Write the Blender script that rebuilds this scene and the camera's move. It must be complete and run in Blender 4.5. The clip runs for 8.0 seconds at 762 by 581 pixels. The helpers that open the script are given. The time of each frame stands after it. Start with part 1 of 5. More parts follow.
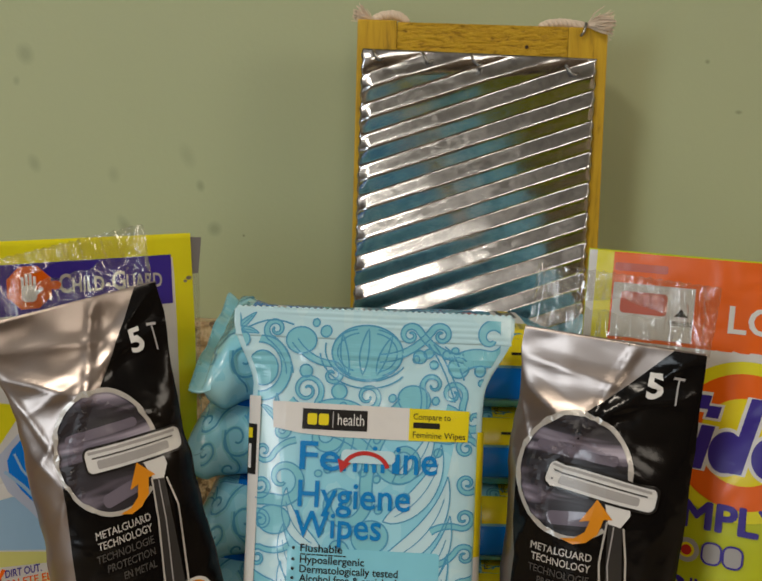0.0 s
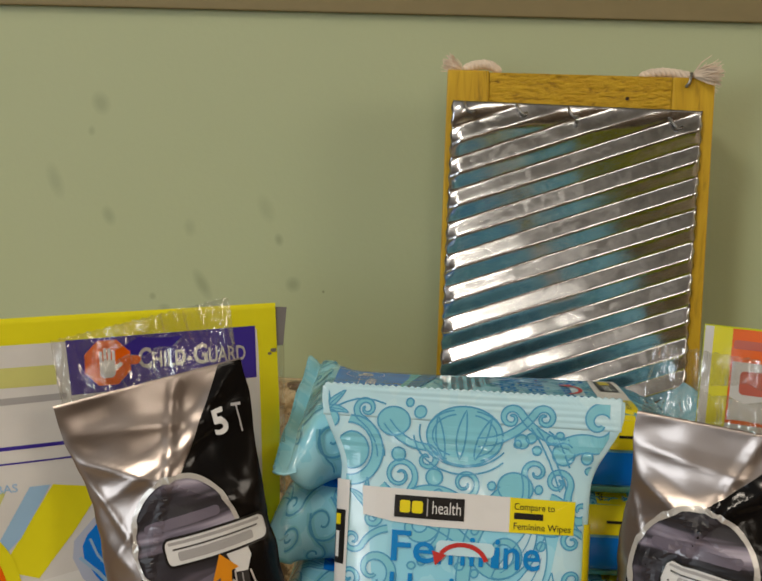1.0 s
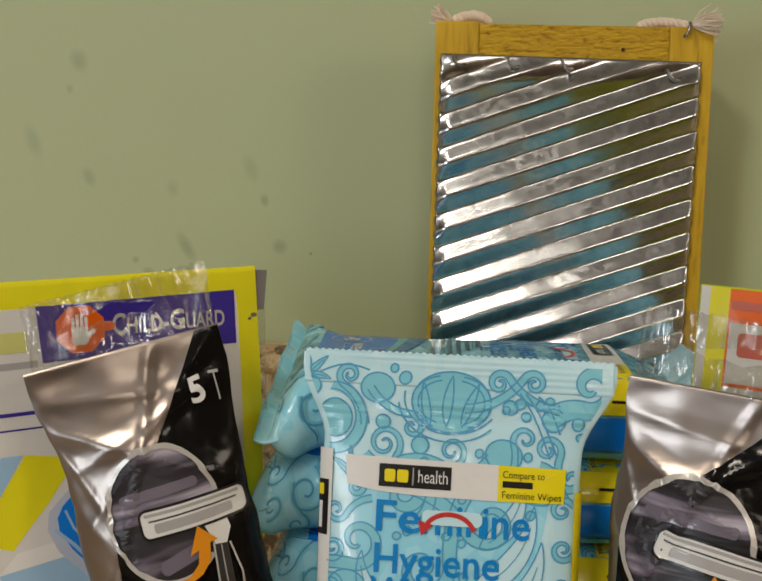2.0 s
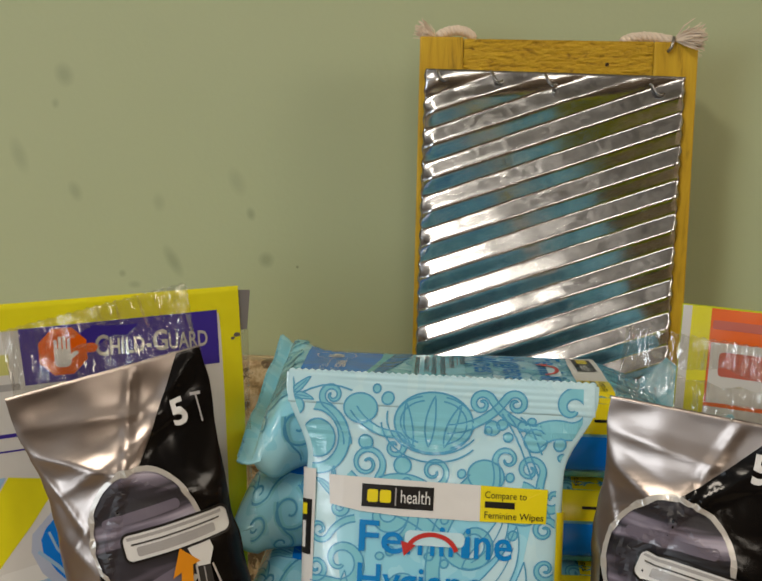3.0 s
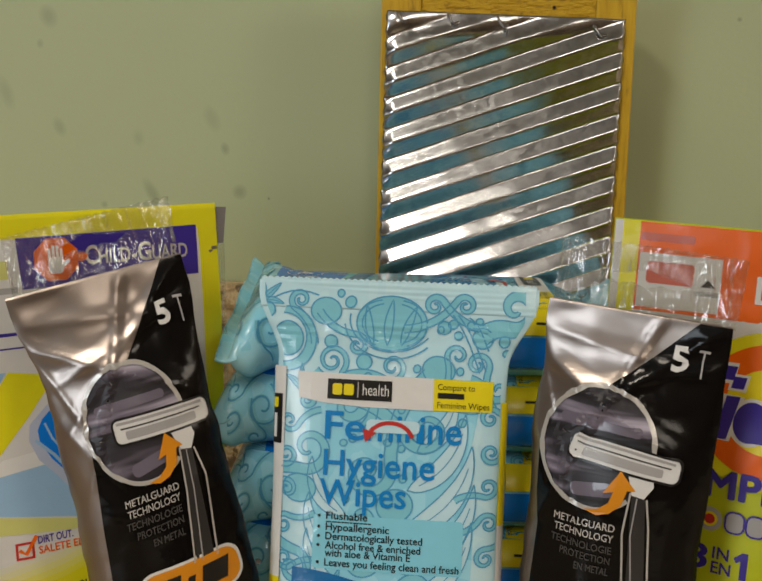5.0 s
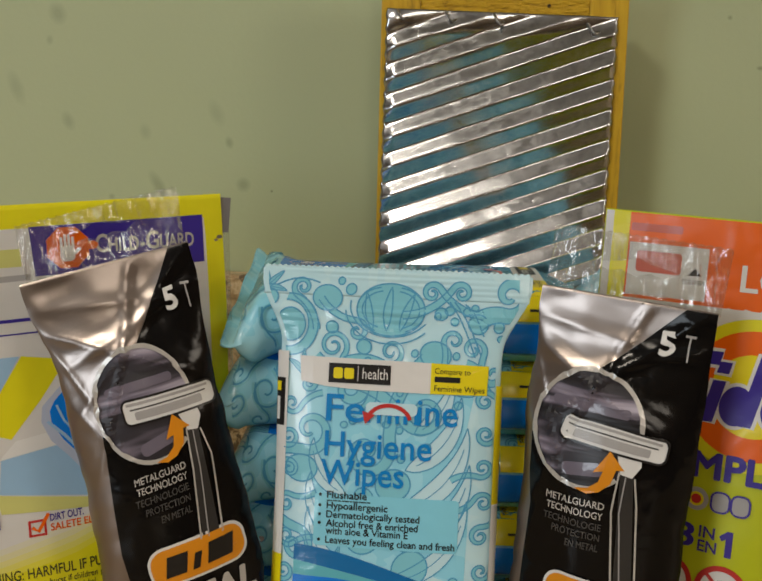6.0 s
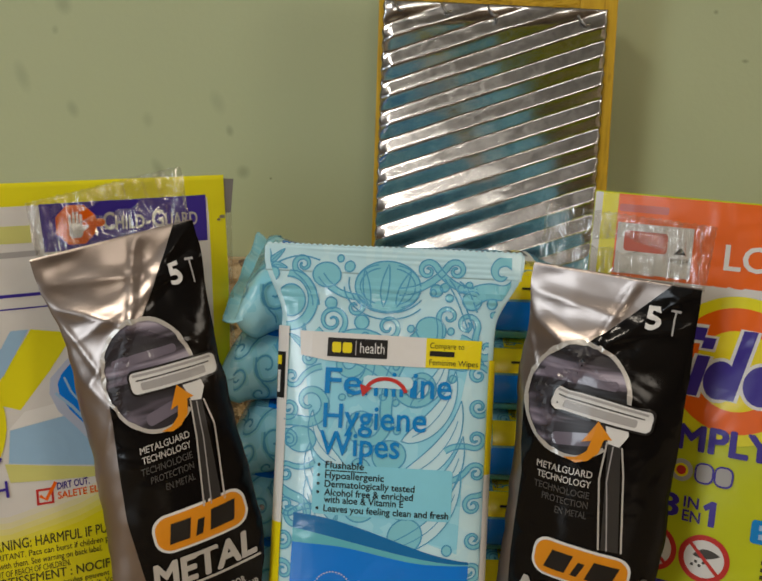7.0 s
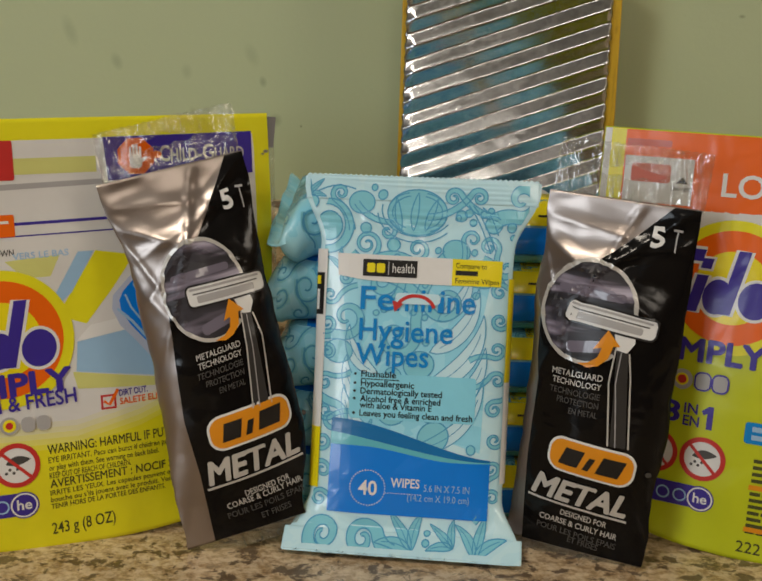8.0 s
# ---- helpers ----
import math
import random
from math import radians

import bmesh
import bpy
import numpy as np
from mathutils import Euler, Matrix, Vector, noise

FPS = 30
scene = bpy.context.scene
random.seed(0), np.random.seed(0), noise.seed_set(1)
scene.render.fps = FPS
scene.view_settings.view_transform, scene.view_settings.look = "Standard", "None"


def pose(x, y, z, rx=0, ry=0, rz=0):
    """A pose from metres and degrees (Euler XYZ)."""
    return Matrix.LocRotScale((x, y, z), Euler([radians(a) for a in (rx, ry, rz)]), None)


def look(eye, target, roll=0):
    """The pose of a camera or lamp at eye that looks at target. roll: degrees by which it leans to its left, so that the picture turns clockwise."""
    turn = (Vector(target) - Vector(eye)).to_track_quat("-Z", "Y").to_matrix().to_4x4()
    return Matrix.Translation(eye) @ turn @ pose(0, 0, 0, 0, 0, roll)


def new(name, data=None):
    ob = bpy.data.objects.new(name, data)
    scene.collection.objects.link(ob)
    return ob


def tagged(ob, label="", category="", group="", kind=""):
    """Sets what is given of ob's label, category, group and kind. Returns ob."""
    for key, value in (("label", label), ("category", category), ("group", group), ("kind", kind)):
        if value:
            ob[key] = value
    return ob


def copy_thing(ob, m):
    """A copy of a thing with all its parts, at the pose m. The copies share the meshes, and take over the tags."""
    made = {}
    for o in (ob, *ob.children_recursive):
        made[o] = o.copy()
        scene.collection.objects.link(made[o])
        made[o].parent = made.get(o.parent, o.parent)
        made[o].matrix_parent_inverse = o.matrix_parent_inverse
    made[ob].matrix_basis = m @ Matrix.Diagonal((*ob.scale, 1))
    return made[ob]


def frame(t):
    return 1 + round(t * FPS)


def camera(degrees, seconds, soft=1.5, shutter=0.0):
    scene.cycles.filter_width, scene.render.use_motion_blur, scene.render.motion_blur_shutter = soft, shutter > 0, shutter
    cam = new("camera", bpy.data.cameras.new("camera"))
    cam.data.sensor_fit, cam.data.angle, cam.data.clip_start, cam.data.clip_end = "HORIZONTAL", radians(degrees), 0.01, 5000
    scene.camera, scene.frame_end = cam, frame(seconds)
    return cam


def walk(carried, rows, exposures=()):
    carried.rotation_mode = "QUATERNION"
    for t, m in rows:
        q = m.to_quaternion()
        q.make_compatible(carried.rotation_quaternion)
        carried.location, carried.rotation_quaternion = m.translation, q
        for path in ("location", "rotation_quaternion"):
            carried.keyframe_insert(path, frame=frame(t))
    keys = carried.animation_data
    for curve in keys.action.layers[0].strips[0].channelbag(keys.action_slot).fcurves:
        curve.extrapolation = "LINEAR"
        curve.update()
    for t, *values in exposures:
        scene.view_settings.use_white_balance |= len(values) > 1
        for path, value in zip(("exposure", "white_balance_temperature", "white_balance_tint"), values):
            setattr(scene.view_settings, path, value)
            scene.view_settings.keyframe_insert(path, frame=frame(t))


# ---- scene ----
from mathutils.geometry import tessellate_polygon

# ---------------------------------------------------------------- camera
cam = camera(39.56, 8.0, soft=1.8)
# seconds, x, y, z, pitch, yaw, roll
ROWS = [
    (0.0, 0.0105, 0.0976, 0.2797, -5.49, -0.11, 1.67),
    (0.5, -0.0017, 0.1111, 0.2976, -4.94, 1.60, 1.76),
    (1.0, -0.0111, 0.1339, 0.3044, -4.74, 2.84, 1.90),
    (1.5, -0.0076, 0.1516, 0.3001, -6.17, 3.03, 1.55),
    (3.0, 0.0045, 0.1547, 0.3150, -7.13, 2.91, 1.21),
    (3.5, 0.0044, 0.1402, 0.3162, -6.70, 2.63, 0.94),
    (4.0, 0.0029, 0.1277, 0.3073, -6.92, 2.09, 0.95),
    (4.5, 0.0080, 0.1131, 0.2956, -8.36, 1.28, 1.38),
    (6.0, 0.0127, 0.0786, 0.2916, -8.77, 1.32, 1.54),
    (6.5, 0.0111, 0.0699, 0.2837, -8.37, 1.04, 1.71),
    (7.0, 0.0104, 0.0563, 0.2790, -8.38, 0.85, 1.85),
    (7.5, 0.0044, 0.0297, 0.2724, -8.56, 0.95, 1.84),
    (8.0, -0.0066, -0.0084, 0.2528, -9.20, 0.71, 1.86),
]
walk(cam, [(t, pose(x, y, z, 90 + p, 0, w) @ pose(0, 0, 0, 0, 0, r)) for t, x, y, z, p, w, r in ROWS],
     exposures=[(0.0, 0.0), (0.6, 0.12), (3.5, 0.12), (4.5, 0.07), (6.5, 0.02), (8.0, 0.0)])

# ---------------------------------------------------------------- world and lamps
scene.view_settings.exposure = 0.0
world = bpy.data.worlds.new("World")
scene.world = world
world.use_nodes = True
world.node_tree.nodes["Background"].inputs[0].default_value = (0.8, 0.9, 1.0, 1)
world.node_tree.nodes["Background"].inputs[1].default_value = 0.12


def area_lamp(name, at, target, size, size_y, power, colour):
    data = bpy.data.lights.new(name, "AREA")
    data.shape, data.size, data.size_y = "RECTANGLE", size, size_y
    data.energy, data.color = power, colour
    ob = new(name, data)
    ob.matrix_world = look(at, target)
    return ob


def globe_lamp(name, at, power, colour, radius=0.11):
    data = bpy.data.lights.new(name, "POINT")
    data.energy, data.color, data.shadow_soft_size = power, colour, radius
    ob = new(name, data)
    ob.location = at
    return ob


WARM = (1.0, 0.89, 0.75)
COOL = (0.84, 0.93, 1.0)
# added unseen warm globes: right one shades the washboard's left, other fills from front
globe_lamp("unseen_warm_light", (1.50, -0.25, 0.90), 19, WARM, 0.25)
globe_lamp("unseen_warm_light", (0.40, -2.20, 1.10), 22, WARM, 0.28)
area_lamp("window_light", (-1.99, -2.20, 0.51), (0, -2.20, 0.51), 1.36, 1.18, 38, COOL)
LAMP = (1.0, 0.89, 0.74)
area_lamp("unseen_overhead_light", (-0.60, -0.45, 1.49), (-0.60, -0.45, 0), 0.24, 0.36, 10.5, LAMP)
# second overhead panel is an added fill for the stack's top
area_lamp("unseen_overhead_light", (-0.75, 0.22, 1.49), (-0.75, 0.22, 0), 0.24, 0.24, 2.5, LAMP)

# ---------------------------------------------------------------- materials


def rgb(r, g, b):
    return (r, g, b, 1)


def srgb(r, g, b):
    return tuple((c / 255 / 12.92) if c < 10 else ((c / 255 + 0.055) / 1.055) ** 2.4 for c in (r, g, b)) + (1,)


class Mat:
    """A node material with one principled shader and a few short ways to wire it."""

    def __init__(self, name, colour, rough=0.5, metal=0.0, coat=0.0, spec=0.5):
        self.m = bpy.data.materials.new(name)
        self.m.use_nodes = True
        self.t = self.m.node_tree
        self.b = self.t.nodes["Principled BSDF"]
        self.b.inputs["Base Color"].default_value = colour
        self.b.inputs["Roughness"].default_value = rough
        self.b.inputs["Metallic"].default_value = metal
        self.b.inputs["Coat Weight"].default_value = coat
        self.b.inputs["Coat Roughness"].default_value = 0.06
        self.b.inputs["Specular IOR Level"].default_value = spec
        self.co = self.node("ShaderNodeTexCoord").outputs["Object"]
        self.last_bump = None

    def node(self, kind, **values):
        n = self.t.nodes.new(kind)
        for key, value in values.items():
            n.inputs[key].default_value = value
        return n

    def link(self, a, b):
        self.t.links.new(a, b)

    def scaled(self, sx, sy, sz, rot=(0, 0, 0)):
        n = self.node("ShaderNodeMapping", Scale=(sx, sy, sz), Rotation=rot)
        self.link(self.co, n.inputs["Vector"])
        return n.outputs["Vector"]

    def noise(self, scale, detail=4, rough=0.55, vec=None, distortion=0.0):
        n = self.node("ShaderNodeTexNoise", Scale=scale, Detail=detail, Roughness=rough, Distortion=distortion)
        self.link(vec or self.co, n.inputs["Vector"])
        return n.outputs["Fac"]

    def voronoi(self, scale, feature="F1", out="Distance", vec=None):
        n = self.node("ShaderNodeTexVoronoi", Scale=scale)
        n.feature = feature
        self.link(vec or self.co, n.inputs["Vector"])
        return n.outputs[out]

    def ramp(self, fac, stops):
        n = self.node("ShaderNodeValToRGB")
        e = n.color_ramp.elements
        e[0].position, e[0].color = stops[0]
        e[1].position, e[1].color = stops[-1]
        for p, c in stops[1:-1]:
            k = e.new(p)
            k.color = c
        self.link(fac, n.inputs["Fac"])
        return n.outputs["Color"]

    def mix(self, fac, a, b, kind="MIX"):
        n = self.t.nodes.new("ShaderNodeMix")
        n.data_type, n.blend_type = "RGBA", kind
        for sock, v in ((n.inputs[0], fac), (n.inputs[6], a), (n.inputs[7], b)):
            if isinstance(v, (int, float, tuple)):
                sock.default_value = v
            else:
                self.link(v, sock)
        return n.outputs[2]

    def colour(self, out):
        self.link(out, self.b.inputs["Base Color"])

    def rough(self, fac, low, high):
        n = self.node("ShaderNodeMapRange", **{"To Min": low, "To Max": high})
        self.link(fac, n.inputs["Value"])
        self.link(n.outputs["Result"], self.b.inputs["Roughness"])

    def bump(self, height, strength, distance):
        n = self.node("ShaderNodeBump", Strength=strength, Distance=distance)
        self.link(height, n.inputs["Height"])
        if self.last_bump:
            self.link(self.last_bump, n.inputs["Normal"])
        self.last_bump = n.outputs["Normal"]
        self.link(self.last_bump, self.b.inputs["Normal"])
        self.link(self.last_bump, self.b.inputs["Coat Normal"])
        return self


def film(name, colour, rough=0.32, coat=0.15, metal=0.0, wrinkle=0.5, tint=0.10, spec=0.34):
    """Printed plastic film: one ink, slightly uneven, with fine wrinkles."""
    m = Mat(name, colour, rough, metal, coat, spec)
    n = m.noise(60, 3)
    dark = tuple(c * (1 - tint) for c in colour[:3]) + (1,)
    m.colour(m.mix(n, dark, colour))
    m.bump(m.noise(26, 2, 0.45, distortion=0.8), wrinkle * 0.7, 0.004)
    m.bump(m.noise(110, 2), wrinkle * 0.3, 0.0006)
    return m.m


def foil(name, colour, rough=0.26):
    """Matt metal foil with soft dents and a few sharp creases."""
    m = Mat(name, colour, rough, 0.92, 0.12)
    n = m.noise(25, 4)
    m.colour(m.mix(n, tuple(c * 0.86 for c in colour[:3]) + (1,), colour))
    m.bump(m.noise(14, 2, 0.4, distortion=0.8), 0.22, 0.006)
    ridge = m.node("ShaderNodeTexNoise", Scale=17.0, Detail=1.5, Distortion=0.6)
    ridge.noise_type = "RIDGED_MULTIFRACTAL"
    m.link(m.scaled(1.0, 1.0, 0.7, (0, radians(35), 0)), ridge.inputs["Vector"])
    m.bump(ridge.outputs["Fac"], 0.16, 0.004)
    m.bump(m.noise(120, 2), 0.06, 0.0006)
    return m.m


def clear_film(name, crinkle=1.0):
    """Thin clear plastic: mostly see-through, with sharp crinkled gloss."""
    m = Mat(name, rgb(0.9, 0.9, 0.9), 0.08)
    t = m.t
    see = m.node("ShaderNodeBsdfTransparent", Color=(0.93, 0.93, 0.91, 1))
    gloss = m.node("ShaderNodeBsdfGlossy", Color=(1, 1, 1, 1), Roughness=0.08)
    milk = m.node("ShaderNodeBsdfDiffuse", Color=(0.8, 0.8, 0.78, 1))
    bump = m.node("ShaderNodeBump", Strength=crinkle * 0.75, Distance=0.006)
    bump2 = m.node("ShaderNodeBump", Strength=crinkle * 0.4, Distance=0.0015)
    stretched = m.scaled(1.0, 1.0, 0.35)
    m.link(m.noise(70, 3, 0.6, stretched, 1.0), bump.inputs["Height"])
    m.link(m.noise(170, 2, 0.6, stretched), bump2.inputs["Height"])
    m.link(bump.outputs["Normal"], bump2.inputs["Normal"])
    m.link(bump2.outputs["Normal"], gloss.inputs["Normal"])
    a = m.node("ShaderNodeMixShader", Fac=0.02)
    m.link(see.outputs[0], a.inputs[1])
    m.link(milk.outputs[0], a.inputs[2])
    lw = m.node("ShaderNodeFresnel", IOR=1.5)
    m.link(bump2.outputs["Normal"], lw.inputs["Normal"])
    boost = m.node("ShaderNodeMath")
    boost.operation = "MULTIPLY_ADD"
    m.link(lw.outputs[0], boost.inputs[0])
    boost.inputs[1].default_value, boost.inputs[2].default_value = 1.3, 0.01
    cap = m.node("ShaderNodeMath")
    cap.operation = "MINIMUM"
    cap.inputs[1].default_value = 0.38
    m.link(boost.outputs[0], cap.inputs[0])
    b = m.node("ShaderNodeMixShader")
    m.link(cap.outputs[0], b.inputs[0])
    m.link(a.outputs[0], b.inputs[1])
    m.link(gloss.outputs[0], b.inputs[2])
    m.link(b.outputs[0], t.nodes["Material Output"].inputs["Surface"])
    return m.m


# wall paint, with a handful of dull smudges of its own
def wall_paint():
    m = Mat("sage_wall_paint", rgb(0.45, 0.52, 0.31), 0.55)
    base = m.mix(m.noise(3.0, 5), rgb(0.425, 0.485, 0.285), rgb(0.475, 0.53, 0.325))
    spots = [(-0.103, 0.249, 0.006, 0.006, 0, 0.6), (-0.226, 0.290, 0.005, 0.008, 25, 0.45), (-0.232, 0.363, 0.007, 0.009, 25, 0.5),
             (-0.113, 0.278, 0.0035, 0.005, 15, 0.6), (-0.163, 0.247, 0.005, 0.013, 30, 0.55), (-0.083, 0.245, 0.0012, 0.0012, 0, 1.0),
             (-0.122, 0.298, 0.006, 0.011, 25, 0.3), (-0.172, 0.284, 0.005, 0.007, 10, 0.3), (-0.238, 0.345, 0.003, 0.004, 0, 0.4),
             (-0.262, 0.312, 0.006, 0.014, 20, 0.35), (0.227, 0.371, 0.0022, 0.002, 0, 0.8), (0.250, 0.338, 0.0032, 0.0018, 0, 0.8),
             (-0.196, 0.238, 0.003, 0.003, 0, 0.5), (-0.188, 0.231, 0.005, 0.003, 0, 0.4)]
    for x, z, rx, rz, turn, much in spots:
        place = m.node("ShaderNodeMapping")
        place.vector_type = "TEXTURE"
        place.inputs["Location"].default_value = (x, 0, z)
        place.inputs["Rotation"].default_value = (0, radians(-turn), 0)
        place.inputs["Scale"].default_value = (rx, 5, rz)
        m.link(m.co, place.inputs["Vector"])
        ball = m.node("ShaderNodeTexGradient")
        ball.gradient_type = "SPHERICAL"
        m.link(place.outputs[0], ball.inputs[0])
        fac = m.ramp(ball.outputs["Fac"], [(0.0, rgb(0, 0, 0)), (0.7, rgb(much, much, much))])
        base = m.mix(fac, base, rgb(0.25, 0.28, 0.165))
    m.colour(base)
    m.bump(m.noise(220, 3), 0.12, 0.0012)
    m.bump(m.noise(30, 2), 0.10, 0.004)
    m.rough(m.noise(8, 3), 0.45, 0.62)
    return m.m


def granite(name):
    m = Mat(name, rgb(0.5, 0.4, 0.28), 0.3, 0, 0.0, 0.35)
    big = m.noise(34, 6, 0.7, distortion=0.3)
    mid = m.noise(130, 5, 0.7, distortion=0.2)
    fine = m.voronoi(330, "F1", "Color")
    a = m.ramp(big, [(0.30, rgb(0.16, 0.10, 0.055)), (0.43, rgb(0.50, 0.34, 0.17)), (0.56, rgb(0.74, 0.57, 0.34)), (0.72, rgb(0.58, 0.40, 0.20))])
    b = m.ramp(mid, [(0.34, rgb(0.05, 0.035, 0.025)), (0.44, rgb(0.36, 0.23, 0.12)), (0.56, rgb(0.72, 0.59, 0.41)), (0.75, rgb(0.80, 0.70, 0.54))])
    c = m.mix(0.58, a, b)
    grey = m.node("ShaderNodeRGBToBW")
    m.link(fine, grey.inputs[0])
    c = m.mix(m.ramp(grey.outputs[0], [(0.0, rgb(0.28, 0.28, 0.28)), (0.22, rgb(0, 0, 0))]), c, rgb(0.09, 0.06, 0.045))
    c = m.mix(m.ramp(m.noise(62, 5, 0.7, distortion=0.3), [(0.53, rgb(0, 0, 0)), (0.58, rgb(0.85, 0.85, 0.85))]), c, rgb(0.085, 0.052, 0.03))
    m.colour(c)
    m.rough(mid, 0.26, 0.42)
    m.bump(mid, 0.05, 0.0006)
    return m.m


def yellow_wood(name, rough_grain):
    m = Mat(name, rgb(0.52, 0.34, 0.03), 0.5, 0, 0.0, 0.3)
    along = m.scaled(4.5, 3.0, 15.0) if rough_grain else m.scaled(9.0, 3.0, 1.0)
    g = m.noise(22, 6, 0.65, along, 0.6)
    f = m.noise(9, 4)
    c = m.ramp(g, [(0.34, rgb(0.24, 0.13, 0.008)) if rough_grain else (0.30, rgb(0.22, 0.13, 0.012)), (0.45, rgb(0.58, 0.35, 0.018)), (0.7, rgb(0.70, 0.45, 0.028))])
    m.colour(m.mix(m.ramp(f, [(0.45, rgb(0, 0, 0)), (0.75, rgb(0.5, 0.5, 0.5))]), c, rgb(0.50, 0.28, 0.012)))
    m.bump(g, 0.9 if rough_grain else 0.3, 0.002 if rough_grain else 0.0008)
    return m.m


def galvanised():
    """Zinc-dipped sheet: feathery spangle flakes, a little duller from one to the next."""
    m = Mat("galvanised_steel", rgb(0.62, 0.63, 0.64), 0.18, 1.0)
    warped = m.node("ShaderNodeVectorMath")
    warped.operation = "MULTIPLY_ADD"
    n = m.node("ShaderNodeTexNoise", Scale=160.0, Detail=2.0)
    m.link(m.co, n.inputs["Vector"])
    m.link(n.outputs["Color"], warped.inputs[0])
    warped.inputs[1].default_value = (0.006, 0.006, 0.006)
    m.link(m.co, warped.inputs[2])
    grey = m.node("ShaderNodeRGBToBW")
    m.link(m.voronoi(330, "F1", "Color", warped.outputs[0]), grey.inputs[0])
    feather = m.noise(420, 3, 0.6, m.scaled(1.0, 1.0, 0.25, (0, radians(40), 0)))
    tone = m.mix(grey.outputs[0], rgb(0.47, 0.485, 0.51), rgb(0.62, 0.635, 0.655))
    m.colour(m.mix(m.ramp(feather, [(0.55, rgb(0, 0, 0)), (0.72, rgb(0.6, 0.6, 0.6))]), tone, rgb(0.66, 0.67, 0.68)))
    m.rough(grey.outputs[0], 0.15, 0.25)
    m.bump(grey.outputs[0], 0.08, 0.0002)
    m.bump(m.noise(90, 2), 0.05, 0.0008)
    return m.m


WALL = wall_paint()
GRANITE = granite("speckled_granite")
LEDGE = film("brown_ledge_wood", rgb(0.26, 0.21, 0.10), 0.5, 0.0, 0, 0.1, 0.2)
CABINET = film("cabinet_underside", rgb(0.40, 0.31, 0.15), 0.5, 0.0, 0, 0.1, 0.2)
PLASTER = film("plain_plaster", rgb(0.21, 0.14, 0.075), 0.8, 0.0, 0, 0.1)
CEILING = film("white_ceiling", rgb(0.36, 0.33, 0.30), 0.9, 0.0, 0, 0.1)
FLOOR_WOOD = film("dark_floor", rgb(0.09, 0.06, 0.04), 0.5, 0.0, 0, 0.1)
YWOOD = yellow_wood("yellow_stained_wood", False)
YWOOD_ROUGH = yellow_wood("yellow_rough_sawn_wood", True)
STEEL = galvanised()
KNOT = film("dark_knot_wood", rgb(0.05, 0.025, 0.008), 0.6, 0.0)
NAIL = Mat("nail_steel", rgb(0.35, 0.34, 0.33), 0.35, 1.0).m
TWINE = film("jute_twine", rgb(0.92, 0.78, 0.63), 0.85, 0.0, 0, 0.6, 0.3)
CLEAR = clear_film("clear_crinkled_plastic")

AQUA_PALE = film("pale_aqua_ink", rgb(0.60, 0.87, 0.98), 0.24, 0.40, 0, 0.9)


def scroll_film(name, pale, deep):
    """Film with a loose, cloudy two-tone ground under its print."""
    m = Mat(name, pale, 0.24, 0, 0.40)
    n = m.noise(34, 1.0, 0.4, distortion=2.6)
    c = m.ramp(n, [(0.0, pale), (0.46, pale), (0.47, deep), (1.0, deep)])
    m.colour(m.mix(0.12, c, m.ramp(m.noise(70, 3), [(0.3, deep), (0.7, pale)])))
    m.bump(m.noise(26, 2, 0.45, distortion=0.8), 0.63, 0.004)
    m.bump(m.noise(110, 2), 0.15, 0.0006)
    return m.m


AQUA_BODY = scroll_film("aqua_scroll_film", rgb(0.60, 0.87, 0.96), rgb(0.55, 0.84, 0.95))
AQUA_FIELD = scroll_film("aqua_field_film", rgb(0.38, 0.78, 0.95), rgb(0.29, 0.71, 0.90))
AQUA = film("aqua_ink", rgb(0.25, 0.66, 0.80), 0.24, 0.40, 0, 0.9)
AQUA_MID = film("mid_aqua_ink", rgb(0.27, 0.72, 0.91), 0.24, 0.40, 0, 0.9)
AQUA_LINE = film("blue_line_ink", rgb(0.10, 0.40, 0.66), 0.24, 0.40, 0, 0.9)
BLUE = film("bright_blue_ink", rgb(0.004, 0.22, 0.82), 0.24, 0.40, 0, 0.7)
BLUE_TEXT = film("blue_lettering_ink", rgb(0.002, 0.25, 0.68), 0.24, 0.40, 0, 0.9)
BLUE_DEEP = film("deep_blue_ink", rgb(0.01, 0.10, 0.34), 0.24, 0.40, 0, 0.7)
BLUE_WAVE = film("wave_blue_ink", rgb(0.008, 0.17, 0.46), 0.24, 0.40, 0, 0.7)
TEAL = film("teal_ink", rgb(0.13, 0.52, 0.62), 0.24, 0.40, 0, 0.9)
WHITE = film("white_ink", rgb(0.80, 0.80, 0.79), 0.32, 0.14)
OFFWHITE = film("pearl_white_film", rgb(0.72, 0.71, 0.69), 0.34, 0.14)
YELLOW = film("yellow_ink", rgb(0.88, 0.74, 0.008), 0.32, 0.14)
LIME = film("lime_yellow_film", rgb(0.82, 0.76, 0.014), 0.30, 0.14)
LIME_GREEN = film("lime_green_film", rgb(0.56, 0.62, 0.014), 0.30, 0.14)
LIME_PALE = film("pale_lime_ink", rgb(0.66, 0.66, 0.22), 0.30, 0.14)
FADE = [film("lime_fading_ink", tuple(0.72 + 0.10 * f if c == 0 else (0.71 + 0.05 * f if c == 1 else 0.69 * (1 - f) ** 1.3 + 0.012) for c in range(3)) + (1,), 0.31, 0.14) for f in (0.15, 0.32, 0.5, 0.68, 0.85)]
